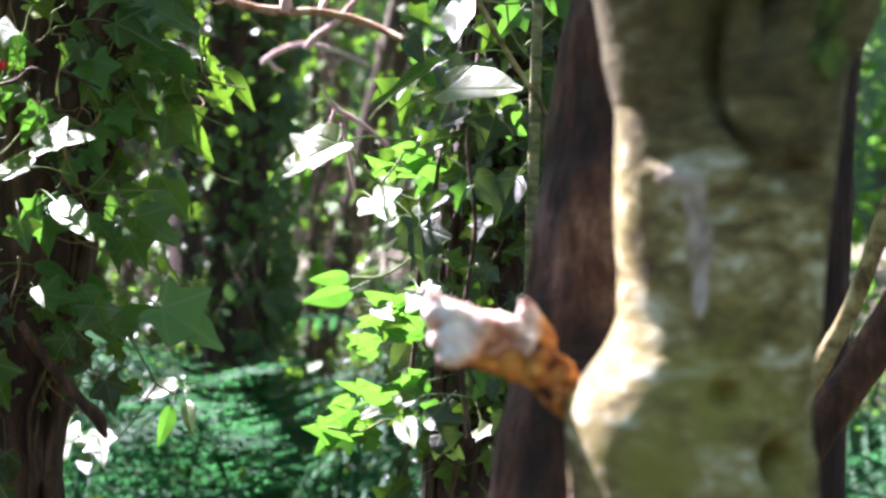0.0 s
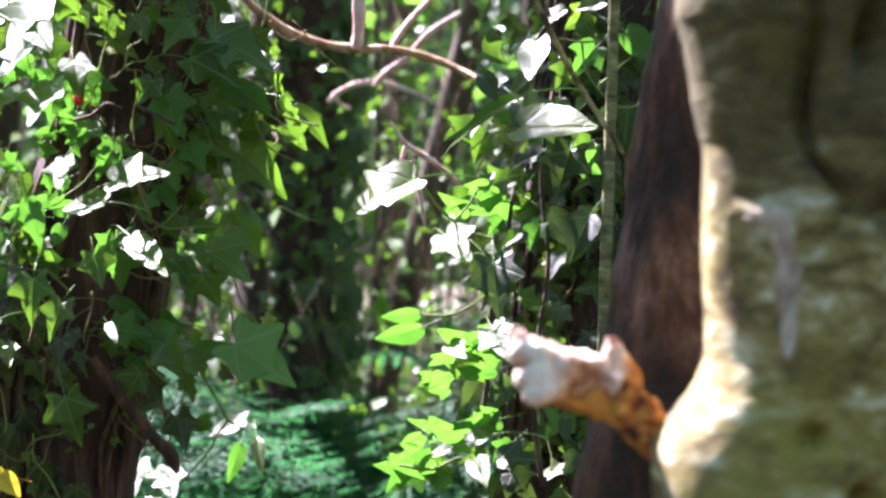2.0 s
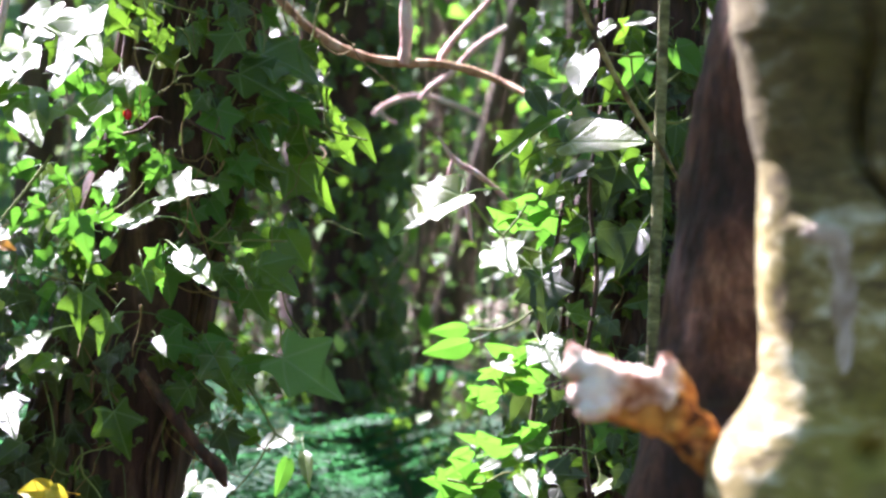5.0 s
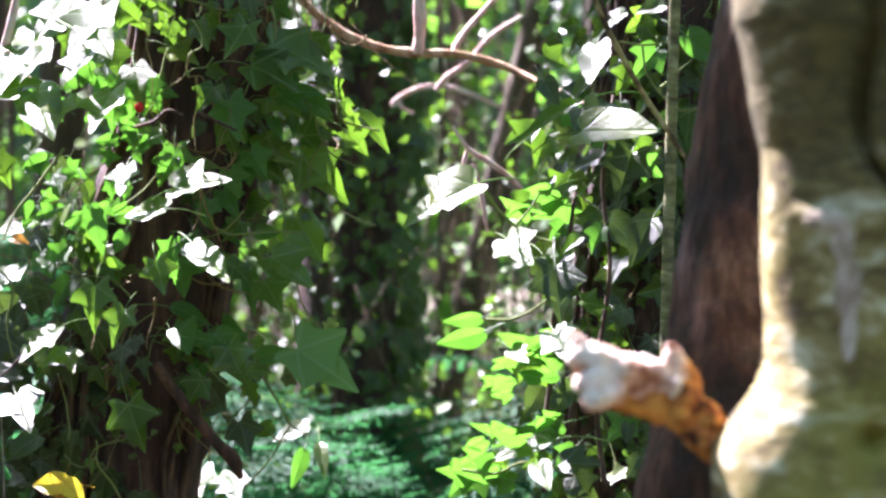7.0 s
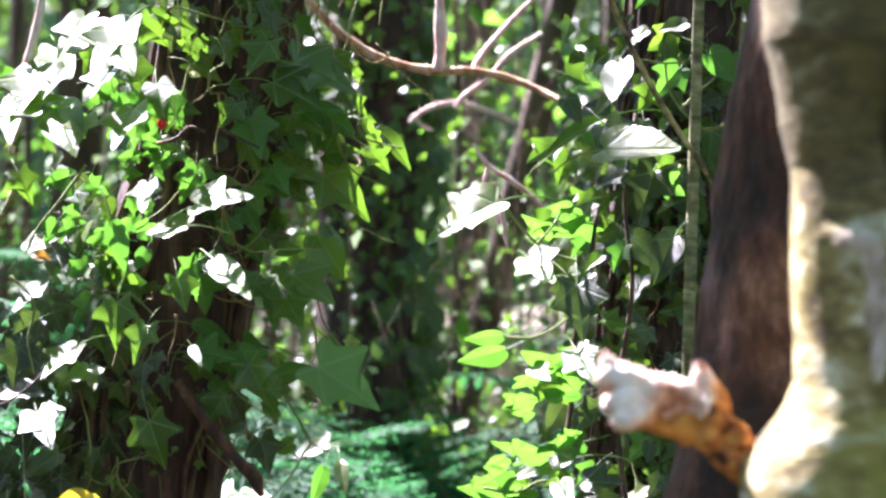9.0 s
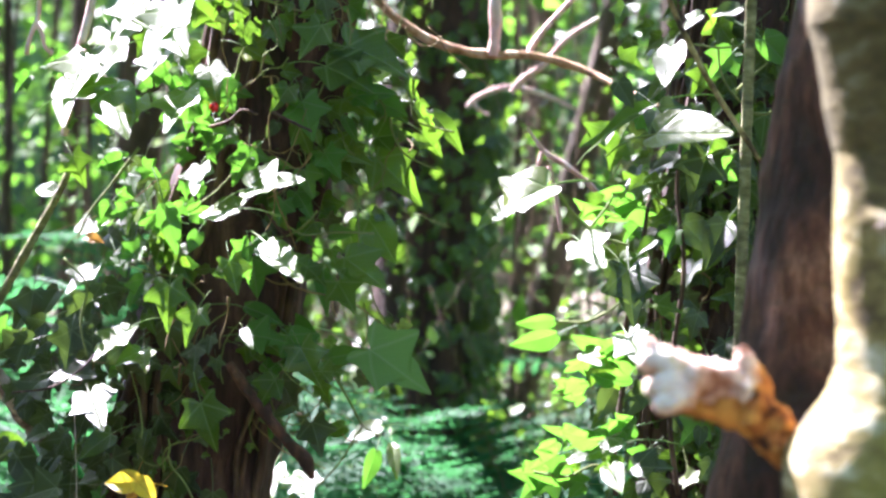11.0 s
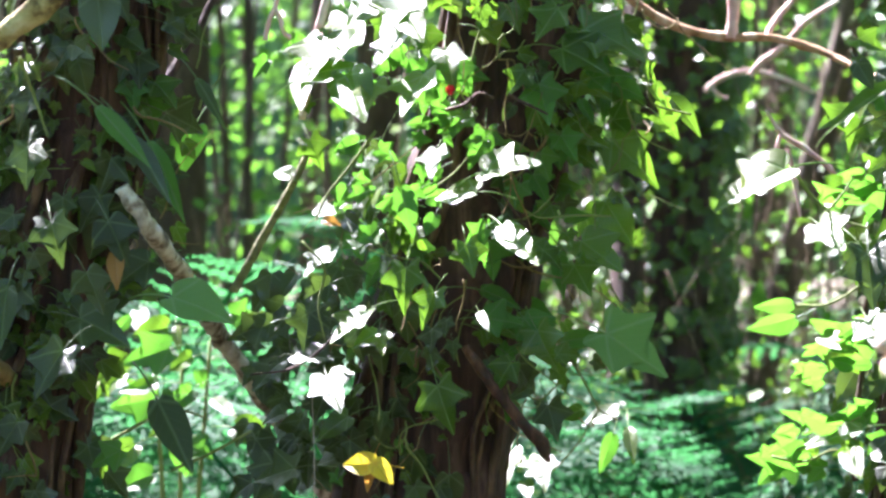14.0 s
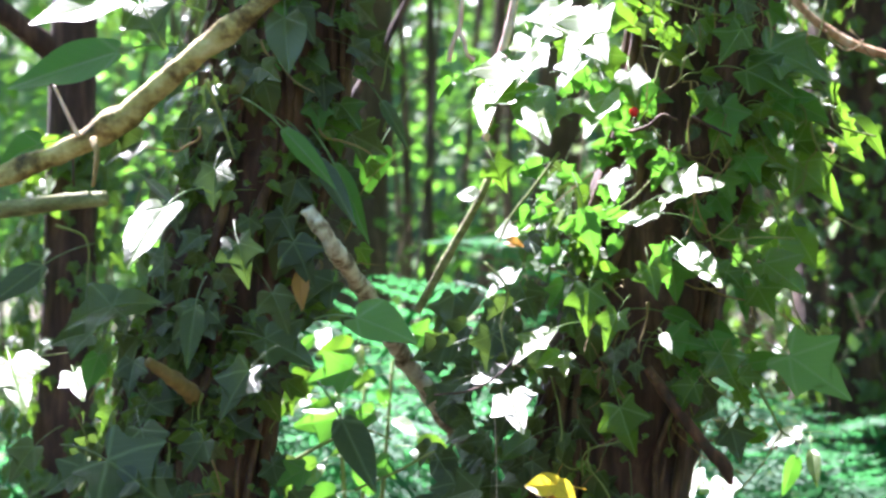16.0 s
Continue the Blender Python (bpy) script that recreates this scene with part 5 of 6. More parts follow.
leaf(TREE_R, "star", (-0.143, 2.39, 1.379), 0.006, -0.016, -0.0613724, 0.446802)
leaf(TREE_R, "three", (-0.047, 2.43, 1.661), 0.023, -0.007, -0.65, 1.05, 0.016)
leaf(TREE_R, "three", (-0.012, 2.40, 1.642), -0.021, -0.010, 0.154728, 0.642486)
leaf(TREE_R, "young_three", (-0.084, 2.39, 1.672), 0.016, -0.024, 0.234455, 0.402067)
leaf(TREE_R, "old_heart", (-0.033, 2.38, 1.404), -0.002, -0.017, 0.0204724, 0.382057)
leaf(TREE_R, "old_star", (-0.077, 2.37, 1.434), -0.022, -0.006, 0.0991506, 0.304261)
leaf(TREE_R, "three", (-0.014, 2.46, 1.610), -0.016, -0.008, -0.79, 1.28)
leaf(TREE_R, "old_three", (-0.037, 2.45, 1.500), -0.006, -0.022, 0.0867385, 0.417939)
leaf(TREE_R, "old_three", (-0.024, 2.36, 1.376), -0.010, -0.017, 0.274705, 0.450263)
leaf(TREE_R, "young_star", (-0.051, 2.46, 1.647), -0.020, -0.009, -0.0560044, 0.560311)
leaf(TREE_R, "young_three", (-0.007, 2.39, 1.722), -0.020, -0.024, 0.198795, 0.41229)
leaf(TREE_R, "star", (-0.038, 2.45, 1.357), -0.022, -0.005, -0.8, 1.31, 0.016)
leaf(TREE_R, "young_star", (-0.023, 2.47, 1.422), 0.004, -0.017, 0.0482131, 0.442575)
leaf(TREE_R, "three", (-0.103, 2.39, 1.546), 0.021, -0.023, -0.244129, 0.614604)
leaf(TREE_R, "three", (-0.117, 2.44, 1.661), -0.023, -0.016, 0.0337285, 0.639557)
leaf(TREE_R, "old_heart", (-0.102, 2.36, 1.695), 0.012, -0.021, -0.208945, 0.381856)
leaf(TREE_R, "old_three", (-0.039, 2.46, 1.596), -0.007, -0.016, -0.67, 1.19)
leaf(TREE_R, "three", (-0.100, 2.37, 1.372), -0.024, -0.005, -0.0223556, 0.426154)
leaf(TREE_R, "old_star", (-0.029, 2.44, 1.418), -0.020, -0.011, -0.29916, 0.623255)
leaf(TREE_R, "three", (-0.117, 2.40, 1.596), -0.023, -0.011, -0.130921, 0.581295)
leaf(TREE_R, "old_star", (-0.013, 2.46, 1.475), -0.003, -0.022, -0.281014, 0.499874)
leaf(TREE_R, "young_three", (-0.083, 2.46, 1.379), -0.016, -0.017, -0.303454, 0.16, 0.016)
leaf(TREE_R, "young_star", (-0.054, 2.36, 1.569), -0.011, -0.019, -0.371718, 0.483979)
leaf(TREE_R, "star", (-0.086, 2.46, 1.613), -0.028, -0.011, -0.113406, 0.519934)
leaf(TREE_R, "old_heart", (-0.006, 2.45, 1.635), 0.021, -0.018, -0.0961903, 0.675322)
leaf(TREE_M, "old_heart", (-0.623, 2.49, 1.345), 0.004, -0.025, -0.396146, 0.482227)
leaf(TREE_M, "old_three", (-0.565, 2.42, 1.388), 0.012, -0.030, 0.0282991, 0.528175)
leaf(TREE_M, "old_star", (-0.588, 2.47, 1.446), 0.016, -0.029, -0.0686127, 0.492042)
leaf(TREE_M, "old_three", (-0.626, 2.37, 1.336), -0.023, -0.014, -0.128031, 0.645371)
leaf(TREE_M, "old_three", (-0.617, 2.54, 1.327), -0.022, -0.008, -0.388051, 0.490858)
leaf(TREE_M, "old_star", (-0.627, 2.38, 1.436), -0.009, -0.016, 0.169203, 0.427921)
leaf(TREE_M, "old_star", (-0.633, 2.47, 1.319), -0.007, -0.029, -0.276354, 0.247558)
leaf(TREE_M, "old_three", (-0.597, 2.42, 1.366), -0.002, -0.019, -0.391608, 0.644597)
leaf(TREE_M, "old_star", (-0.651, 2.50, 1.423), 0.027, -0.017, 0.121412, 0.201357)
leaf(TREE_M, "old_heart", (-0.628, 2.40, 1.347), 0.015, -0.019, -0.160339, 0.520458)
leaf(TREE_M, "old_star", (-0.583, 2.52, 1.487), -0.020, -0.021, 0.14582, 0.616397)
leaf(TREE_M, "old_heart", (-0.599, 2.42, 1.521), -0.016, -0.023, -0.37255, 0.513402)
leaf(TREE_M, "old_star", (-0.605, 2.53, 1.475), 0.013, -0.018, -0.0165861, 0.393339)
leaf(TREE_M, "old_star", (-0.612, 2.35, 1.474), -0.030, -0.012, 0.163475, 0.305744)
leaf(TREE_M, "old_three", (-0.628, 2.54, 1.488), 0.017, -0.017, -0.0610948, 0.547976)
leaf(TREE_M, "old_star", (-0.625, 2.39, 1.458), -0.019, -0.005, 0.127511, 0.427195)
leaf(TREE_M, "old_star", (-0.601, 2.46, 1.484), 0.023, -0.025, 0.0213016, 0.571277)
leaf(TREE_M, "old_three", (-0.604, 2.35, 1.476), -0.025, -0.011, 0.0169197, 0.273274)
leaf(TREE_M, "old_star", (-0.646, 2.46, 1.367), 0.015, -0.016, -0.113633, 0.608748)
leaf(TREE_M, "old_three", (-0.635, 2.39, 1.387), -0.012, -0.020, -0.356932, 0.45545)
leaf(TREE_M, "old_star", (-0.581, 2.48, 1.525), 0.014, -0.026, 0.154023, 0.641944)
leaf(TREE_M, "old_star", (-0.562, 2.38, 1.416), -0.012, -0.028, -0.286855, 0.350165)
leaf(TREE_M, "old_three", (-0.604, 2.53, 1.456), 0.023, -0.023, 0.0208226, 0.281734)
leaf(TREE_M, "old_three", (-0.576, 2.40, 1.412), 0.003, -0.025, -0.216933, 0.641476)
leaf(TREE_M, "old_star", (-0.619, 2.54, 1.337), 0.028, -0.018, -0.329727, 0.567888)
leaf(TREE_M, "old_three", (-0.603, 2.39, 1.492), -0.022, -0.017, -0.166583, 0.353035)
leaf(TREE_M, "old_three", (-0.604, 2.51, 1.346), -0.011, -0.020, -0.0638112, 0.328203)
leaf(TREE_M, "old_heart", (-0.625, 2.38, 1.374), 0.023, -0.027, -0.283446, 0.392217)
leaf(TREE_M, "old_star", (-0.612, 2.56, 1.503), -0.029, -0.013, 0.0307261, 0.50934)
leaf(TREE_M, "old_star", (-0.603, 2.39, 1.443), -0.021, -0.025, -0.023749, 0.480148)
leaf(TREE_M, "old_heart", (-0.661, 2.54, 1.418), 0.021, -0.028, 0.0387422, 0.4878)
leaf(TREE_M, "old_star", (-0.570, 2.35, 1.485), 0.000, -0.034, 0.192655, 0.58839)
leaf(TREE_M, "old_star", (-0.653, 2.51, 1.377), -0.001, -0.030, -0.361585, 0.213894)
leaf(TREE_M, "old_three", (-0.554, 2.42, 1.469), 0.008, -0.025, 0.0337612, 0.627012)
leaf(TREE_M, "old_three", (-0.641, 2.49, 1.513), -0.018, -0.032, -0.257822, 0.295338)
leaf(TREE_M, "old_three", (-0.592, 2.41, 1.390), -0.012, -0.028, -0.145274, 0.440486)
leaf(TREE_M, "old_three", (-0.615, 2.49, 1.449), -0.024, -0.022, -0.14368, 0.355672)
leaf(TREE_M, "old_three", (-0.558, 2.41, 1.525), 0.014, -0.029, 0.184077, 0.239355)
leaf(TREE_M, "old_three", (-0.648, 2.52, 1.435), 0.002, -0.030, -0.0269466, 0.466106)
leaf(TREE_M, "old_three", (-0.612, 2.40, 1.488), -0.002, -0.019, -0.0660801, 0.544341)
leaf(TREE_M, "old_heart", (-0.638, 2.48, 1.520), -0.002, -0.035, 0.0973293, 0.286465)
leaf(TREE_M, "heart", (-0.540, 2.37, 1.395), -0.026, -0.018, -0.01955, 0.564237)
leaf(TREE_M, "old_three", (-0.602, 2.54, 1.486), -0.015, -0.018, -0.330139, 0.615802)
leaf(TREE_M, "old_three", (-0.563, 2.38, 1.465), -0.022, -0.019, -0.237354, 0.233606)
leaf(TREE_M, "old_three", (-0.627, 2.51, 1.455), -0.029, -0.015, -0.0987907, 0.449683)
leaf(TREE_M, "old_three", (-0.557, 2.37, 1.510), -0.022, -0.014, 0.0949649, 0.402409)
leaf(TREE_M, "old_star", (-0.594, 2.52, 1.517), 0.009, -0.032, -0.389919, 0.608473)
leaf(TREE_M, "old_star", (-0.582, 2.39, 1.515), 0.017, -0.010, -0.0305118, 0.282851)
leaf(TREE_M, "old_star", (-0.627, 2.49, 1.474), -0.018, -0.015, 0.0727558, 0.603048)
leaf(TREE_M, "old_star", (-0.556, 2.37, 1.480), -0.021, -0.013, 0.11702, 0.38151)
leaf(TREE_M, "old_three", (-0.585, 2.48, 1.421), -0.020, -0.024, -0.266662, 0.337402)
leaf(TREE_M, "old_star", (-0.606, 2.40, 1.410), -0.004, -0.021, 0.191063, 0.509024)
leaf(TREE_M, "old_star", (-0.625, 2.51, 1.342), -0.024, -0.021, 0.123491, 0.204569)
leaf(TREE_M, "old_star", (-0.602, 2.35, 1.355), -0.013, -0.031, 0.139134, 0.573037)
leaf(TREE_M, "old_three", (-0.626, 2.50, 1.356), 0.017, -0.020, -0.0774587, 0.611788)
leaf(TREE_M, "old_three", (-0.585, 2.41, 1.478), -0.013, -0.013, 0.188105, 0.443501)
PLANT = thing("broadleaf_plant", (-0.911, 3.1, ground_height(-0.911, 3.1)), "bright green broad-leaved plant in the sunny gap", "plant")
part("stem", tube([(-0.911, 3.1, ground_height(-0.911, 3.1)), (-0.911, 3.1, 0.9), (-0.936, 3.08, 1.474)], [0.005, 0.004, 0.002], 8, 30, 0.1, 40, None, PLANT.location), MAT_STALK, PLANT)
part("stem", tube([(-0.911, 3.1, ground_height(-0.911, 3.1)), (-0.911, 3.1, 0.9), (-0.868, 3.08, 1.449)], [0.005, 0.004, 0.002], 8, 30, 0.1, 40, None, PLANT.location), MAT_STALK, PLANT)
part("stem", tube([(-0.911, 3.1, ground_height(-0.911, 3.1)), (-0.911, 3.1, 0.9), (-0.902, 3.08, 1.423)], [0.005, 0.004, 0.002], 8, 30, 0.1, 40, None, PLANT.location), MAT_STALK, PLANT)
bpy.context.view_layer.update()
leaf(PLANT, "heart", (-0.891, 3.01, 1.353), -0.028, -0.008, 0.0860453, 0.576131)
leaf(PLANT, "heart", (-0.953, 3.08, 1.481), 0.011, -0.027, -0.13, 1.31, 0.05)
leaf(PLANT, "young_heart", (-0.878, 3.07, 1.414), 0.006, -0.020, 0.0972272, 0.433946)
leaf(PLANT, "lance", (-0.903, 3.02, 1.394), 0.015, -0.027, 0.285692, 0.831345)
leaf(PLANT, "lance", (-0.882, 2.99, 1.465), 0.010, -0.027, -0.281703, 0.735796)
leaf(PLANT, "heart", (-0.799, 2.94, 1.356), 0.044, -0.009, -0.159017, 0.517993)
leaf(PLANT, "lance", (-0.819, 2.92, 1.387), 0.034, -0.013, -0.4, 1.4, 0.05)
leaf(PLANT, "young_three", (-0.861, 2.97, 1.337), 0.030, -0.014, -0.0934929, 0.682158)
leaf(PLANT, "young_three", (-0.881, 2.96, 1.441), -0.048, -0.017, 0.293117, 0.578836)
leaf(PLANT, "heart", (-0.917, 2.95, 1.334), -0.031, -0.030, 0.176968, 0.600844)
leaf(PLANT, "heart", (-0.954, 3.04, 1.410), -0.054, -0.005, -0.162291, 0.616342)
leaf(PLANT, "heart", (-0.876, 3.03, 1.430), -0.029, -0.013, -0.272402, 0.498001)
leaf(PLANT, "young_heart", (-0.878, 3.04, 1.393), -0.026, -0.023, 0.116463, 0.379039)
leaf(PLANT, "lance", (-0.913, 3.05, 1.433), -0.006, -0.030, -0.24, 1.48, 0.05)
leaf(PLANT, "heart", (-0.907, 3.04, 1.463), -0.044, -0.007, -0.0689764, 0.396554)
leaf(PLANT, "young_lance", (-0.957, 3.06, 1.475), -0.022, -0.024, -0.0723172, 0.17, 0.05)
leaf(PLANT, "young_heart", (-0.900, 2.96, 1.302), -0.041, -0.013, 0.0594016, 0.707473)
leaf(PLANT, "heart", (-0.941, 2.98, 1.412), -0.029, -0.025, -0.192172, 0.707048)
leaf(PLANT, "young_heart", (-0.908, 3.04, 1.446), -0.025, -0.023, -0.095241, 0.22, 0.05)
leaf(PLANT, "young_three", (-0.814, 2.97, 1.480), 0.033, -0.006, 0.00984053, 0.388017)
leaf(PLANT, "young_three", (-0.911, 3.00, 1.384), -0.047, -0.009, 0.212892, 0.16, 0.05)
leaf(PLANT, "young_heart", (-0.886, 3.02, 1.332), 0.011, -0.031, 0.10847, 0.510138)
leaf(PLANT, "young_lance", (-0.932, 3.06, 1.381), -0.032, -0.007, -0.219303, 0.24, 0.05)
leaf(PLANT, "lance", (-0.899, 2.98, 1.402), -0.048, -0.009, -0.224496, 0.684567)
leaf(PLANT, "young_three", (-0.887, 3.06, 1.326), 0.007, -0.025, -0.00452839, 0.863934)
leaf(PLANT, "young_heart", (-0.956, 3.08, 1.323), -0.028, -0.018, 0.0918017, 0.74517)
leaf(TREE_L, "withered_lance", (-0.665, 2.10, 1.533), 0.008, -0.030, 0.1, 0.62, 0, "rust-brown withered leaf")
leaf(TREE_L, "heart", (-0.726, 1.96, 1.579), -0.013, -0.048, -0.09, 1.42, 0.032)
leaf(TREE_L, "old_sliver", (-0.763, 2.02, 1.603), 0.036, -0.023, 0, 1.2)
leaf(TREE_L, "heart", (-0.794, 2.04, 1.745), -0.070, -0.017, -0.04, 1.31, 0.06)
leaf(TREE_L, "old_star", (-0.785, 2.06, 1.743), 0.029, -0.034, 0, 0.8)
leaf(TREE_L, "young_lance", (-0.859, 2.20, 1.721), -0.100, -0.029, -0.1, 0.7)
leaf(TREE_L, "old_three", (-0.782, 2.00, 1.506), -0.045, -0.011, -0.1, 0.75)
leaf(TREE_L, "old_heart", (-0.782, 2.00, 1.504), 0.034, 0.010, 0, 0.6)
leaf(TREE_L, "old_lance", (-0.849, 2.02, 1.537), -0.040, -0.033, 0.1, 0.5)
leaf(TREE_L, "old_star", (-0.672, 2.00, 1.458), -0.016, -0.034, 0, 0.75)
leaf(TREE_L, "old_lance", (-0.723, 2.02, 1.505), 0.004, -0.043, 0.1, 0.75)
leaf(TREE_L, "young_sliver", (-0.680, 2.10, 1.647), 0.048, -0.048, 0.3, 0.5)
leaf(TREE_L, "old_sliver", (-0.674, 2.11, 1.645), 0.031, -0.030, 0.3, 0.6)
leaf(TREE_L, "old_sliver", (-0.658, 2.12, 1.625), 0.038, -0.054, 0.3, 0.5)
leaf(TREE_L, "young_sliver", (-0.653, 2.15, 1.622), 0.036, -0.057, 0.3, 0.5)
leaf(TREE_L, "old_sliver", (-0.628, 2.20, 1.676), 0.029, -0.037, 0.1, 0.6)
leaf(TREE_L, "old_heart", (-0.666, 2.06, 1.731), 0.010, -0.042, 0.2, 0.6)
leaf(TREE_L, "old_star", (-0.770, 1.96, 1.390), 0.061, -0.030, 0.1, 0.75)
leaf(TREE_L, "old_three", (-0.792, 1.97, 1.383), -0.032, -0.018, -0.1, 0.75)
leaf(TREE_L, "young_heart", (-0.930, 2.20, 1.643), -0.039, -0.014, 0, 0.7)
leaf(TREE_L, "old_three", (-0.670, 2.10, 1.557), 0.019, -0.031, 0.2, 0.5)
leaf(TREE_L, "old_three", (-0.688, 2.10, 1.517), 0.019, -0.027, 0.2, 0.75)
leaf(TREE_L, "old_star", (-0.703, 2.06, 1.556), 0.014, -0.031, 0.1, 0.66)
leaf(TREE_L, "old_star", (-0.722, 2.06, 1.613), 0.004, -0.031, 0, 0.62)
leaf(TREE_L, "old_three", (-0.784, 2.06, 1.636), -0.033, -0.013, -0.1, 0.7)
leaf(TREE_L, "old_three", (-0.700, 2.12, 1.481), 0.043, -0.018, 0.2, 0.75)
leaf(TREE_L, "old_three", (-0.766, 2.02, 1.411), 0.019, -0.030, 0, 0.75)
leaf(TREE_L, "young_three", (-0.691, 2.20, 1.373), -0.024, -0.014, 0, 0.32, 0.03)
leaf(TREE_L, "three", (-0.976, 2.25, 1.457), 0.038, -0.038, -0.01, 1.52, 0.035)
leaf(TREE_L, "three", (-0.917, 2.25, 1.448), 0.023, -0.021, -0.17, 1.55, 0.03)
leaf(TREE_L, "young_heart", (-0.834, 2.10, 1.466), -0.007, -0.028, 0, 0.3)
leaf(TREE_L, "old_three", (-0.846, 2.00, 1.397), -0.019, -0.026, -0.1, 0.45)
leaf(TREE_L, "old_heart", (-0.743, 1.95, 1.376), -0.036, -0.011, -0.1, 0.75)
leaf(TREE_L, "old_star", (-0.841, 2.10, 1.484), -0.039, -0.005, 0, 0.5)
leaf(TREE_L, "old_three", (-0.722, 2.04, 1.402), -0.014, -0.026, 0, 0.5)
leaf(TREE_L, "old_three", (-0.668, 2.20, 1.527), -0.029, -0.021, 0.2, 0.6)
r_y = random.Random(77)
for k in range(42):  # small young leaves that the sun shines through
    z = r_y.uniform(1.57, 1.71)
    x = -0.475 + 0.27 * (z - 1.55) - abs(r_y.gauss(0, 0.05)) + 0.01
    a, ln = r_y.uniform(-2.6, 2.6), r_y.uniform(0.010, 0.022)
    leaf(TREE_M, "young_" + r_y.choice(("star", "three", "heart")), (x, 2.36 - r_y.uniform(0, 0.05), z), ln * math.sin(a), -ln * math.cos(a), r_y.gauss(0, 0.3), r_y.uniform(0.0, 0.25), r_y.uniform(0.008, 0.014))
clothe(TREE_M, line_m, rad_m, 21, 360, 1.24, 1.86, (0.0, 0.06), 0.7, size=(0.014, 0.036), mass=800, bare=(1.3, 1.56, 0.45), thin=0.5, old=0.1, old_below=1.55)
for k in range(16):  # fans of young leaves held out to the light
    z = r_y.uniform(1.35, 1.50)
    ln = r_y.uniform(0.016, 0.03)
    a = r_y.uniform(-0.7, 0.4)
    leaf(TREE_R, "young_" + r_y.choice(("heart", "three", "three")), (r_y.uniform(-0.165, -0.09), 2.42 - r_y.uniform(0, 0.06), z), -ln * math.cos(a), ln * math.sin(a), r_y.gauss(0, 0.2), r_y.uniform(-1.1, -0.3), 0.02)
clothe(TREE_R, line_r, rad_r, 22, 215, 1.24, 1.86, (0.0, 0.04), 0.3, size=(0.018, 0.038), mass=640, old=0.45)
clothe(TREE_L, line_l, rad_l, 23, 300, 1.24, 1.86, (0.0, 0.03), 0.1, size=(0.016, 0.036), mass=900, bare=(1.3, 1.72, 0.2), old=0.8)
wisps(TREE_M, line_m, rad_m, 41, 90, 1.35, 1.82, (-0.3, 1.6), (0.015, 0.08))
wisps(TREE_M, line_m, rad_m, 42, 16, 1.35, 1.6, (-1.4, 0.2), (0.01, 0.06))
wisps(TREE_L, line_l, rad_l, 43, 34, 1.3, 1.8, (-1.5, 1.5), (0.01, 0.05))
wisps(TREE_R, line_r, rad_r, 44, 26, 1.3, 1.8, (-1.5, 1.0), (0.01, 0.05))


# ------------------------------------------------------------------ the wood behind
def frond_mesh():
    """A bracken frond: an arching rib with pairs of saw-toothed leaflets."""
    rf = random.Random(17)
    bm = bmesh.new()
    rib = smooth_line([(0, 0, 0), (0.05, 0, 0.4), (0.2, 0, 0.68), (0.46, 0, 0.78), (0.66, 0, 0.68)], 36)
    tube([rib[0], rib[9], rib[18], rib[27], rib[35]], [0.007, 0.006, 0.004, 0.003, 0.001], 5, 16, bm=bm)
    for k in range(9, 35):
        f = (k - 9) / 25
        reach = 0.2 * math.sin(math.pi * (0.18 + 0.8 * (1 - f))) * (1 - 0.55 * f)
        way = (rib[k] - rib[k - 1]).normalized()
        for sgn in (1, -1):
            out = (Vector((0, sgn, -0.12)) + way * 0.45).normalized()
            across = way
            n = 13
            for i in range(n):
                s0, s1 = i / n, (i + 1.1) / n
                w = 0.011 * (1 - s0) ** 0.6 * rf.uniform(0.75, 1.2)
                c0, c1 = rib[k] + out * reach * s0, rib[k] + out * reach * s1
                tip = Vector((rf.uniform(-0.004, 0.004), rf.uniform(-0.003, 0.003), rf.uniform(-0.006, 0.003)))
                a = bm.verts.new(c0)
                b = bm.verts.new((c0 + c1) / 2 + across * w + tip + out * reach * 0.03)
                c = bm.verts.new(c1)
                d = bm.verts.new((c0 + c1) / 2 - across * w + tip + out * reach * 0.03)
                bm.faces.new((a, b, c))
                bm.faces.new((a, c, d))
    return mesh_of("frond", bm, MAT_FERN, smooth=False)


FROND = frond_mesh()


def fern(x, y, size, seed, fronds=9):
    r = random.Random(seed)
    z = ground_height(x, y)
    t = thing("bracken_fern", (x, y, z), "bluish green bracken fern growing from the woodland floor", "fern", "ferns on the woodland floor")
    for k in range(fronds):
        ob = new("frond", FROND)
        ob.parent = t
        ob.matrix_basis = pose(0, 0, 0, r.uniform(-28, 28), r.uniform(-30, 22), 360 * k / fronds + r.uniform(-20, 20)) @ Matrix.Scale(size * r.uniform(0.8, 1.15), 4)


r_f = random.Random(4)
for k in range(60):
    fy = 4.4 + 1.8 * (k / 59)
    fx = r_f.uniform(-0.42, 0.12) * fy + 0.1
    fern(fx, fy, r_f.uniform(0.85, 1.1), 100 + k)


for k in range(16):  # taller ones in the sunny gap
    fy = 3.9 + 1.4 * k / 15
    fern(r_f.uniform(-0.34, -0.225) * fy, fy, r_f.uniform(0.95, 1.2), 200 + k, 12)


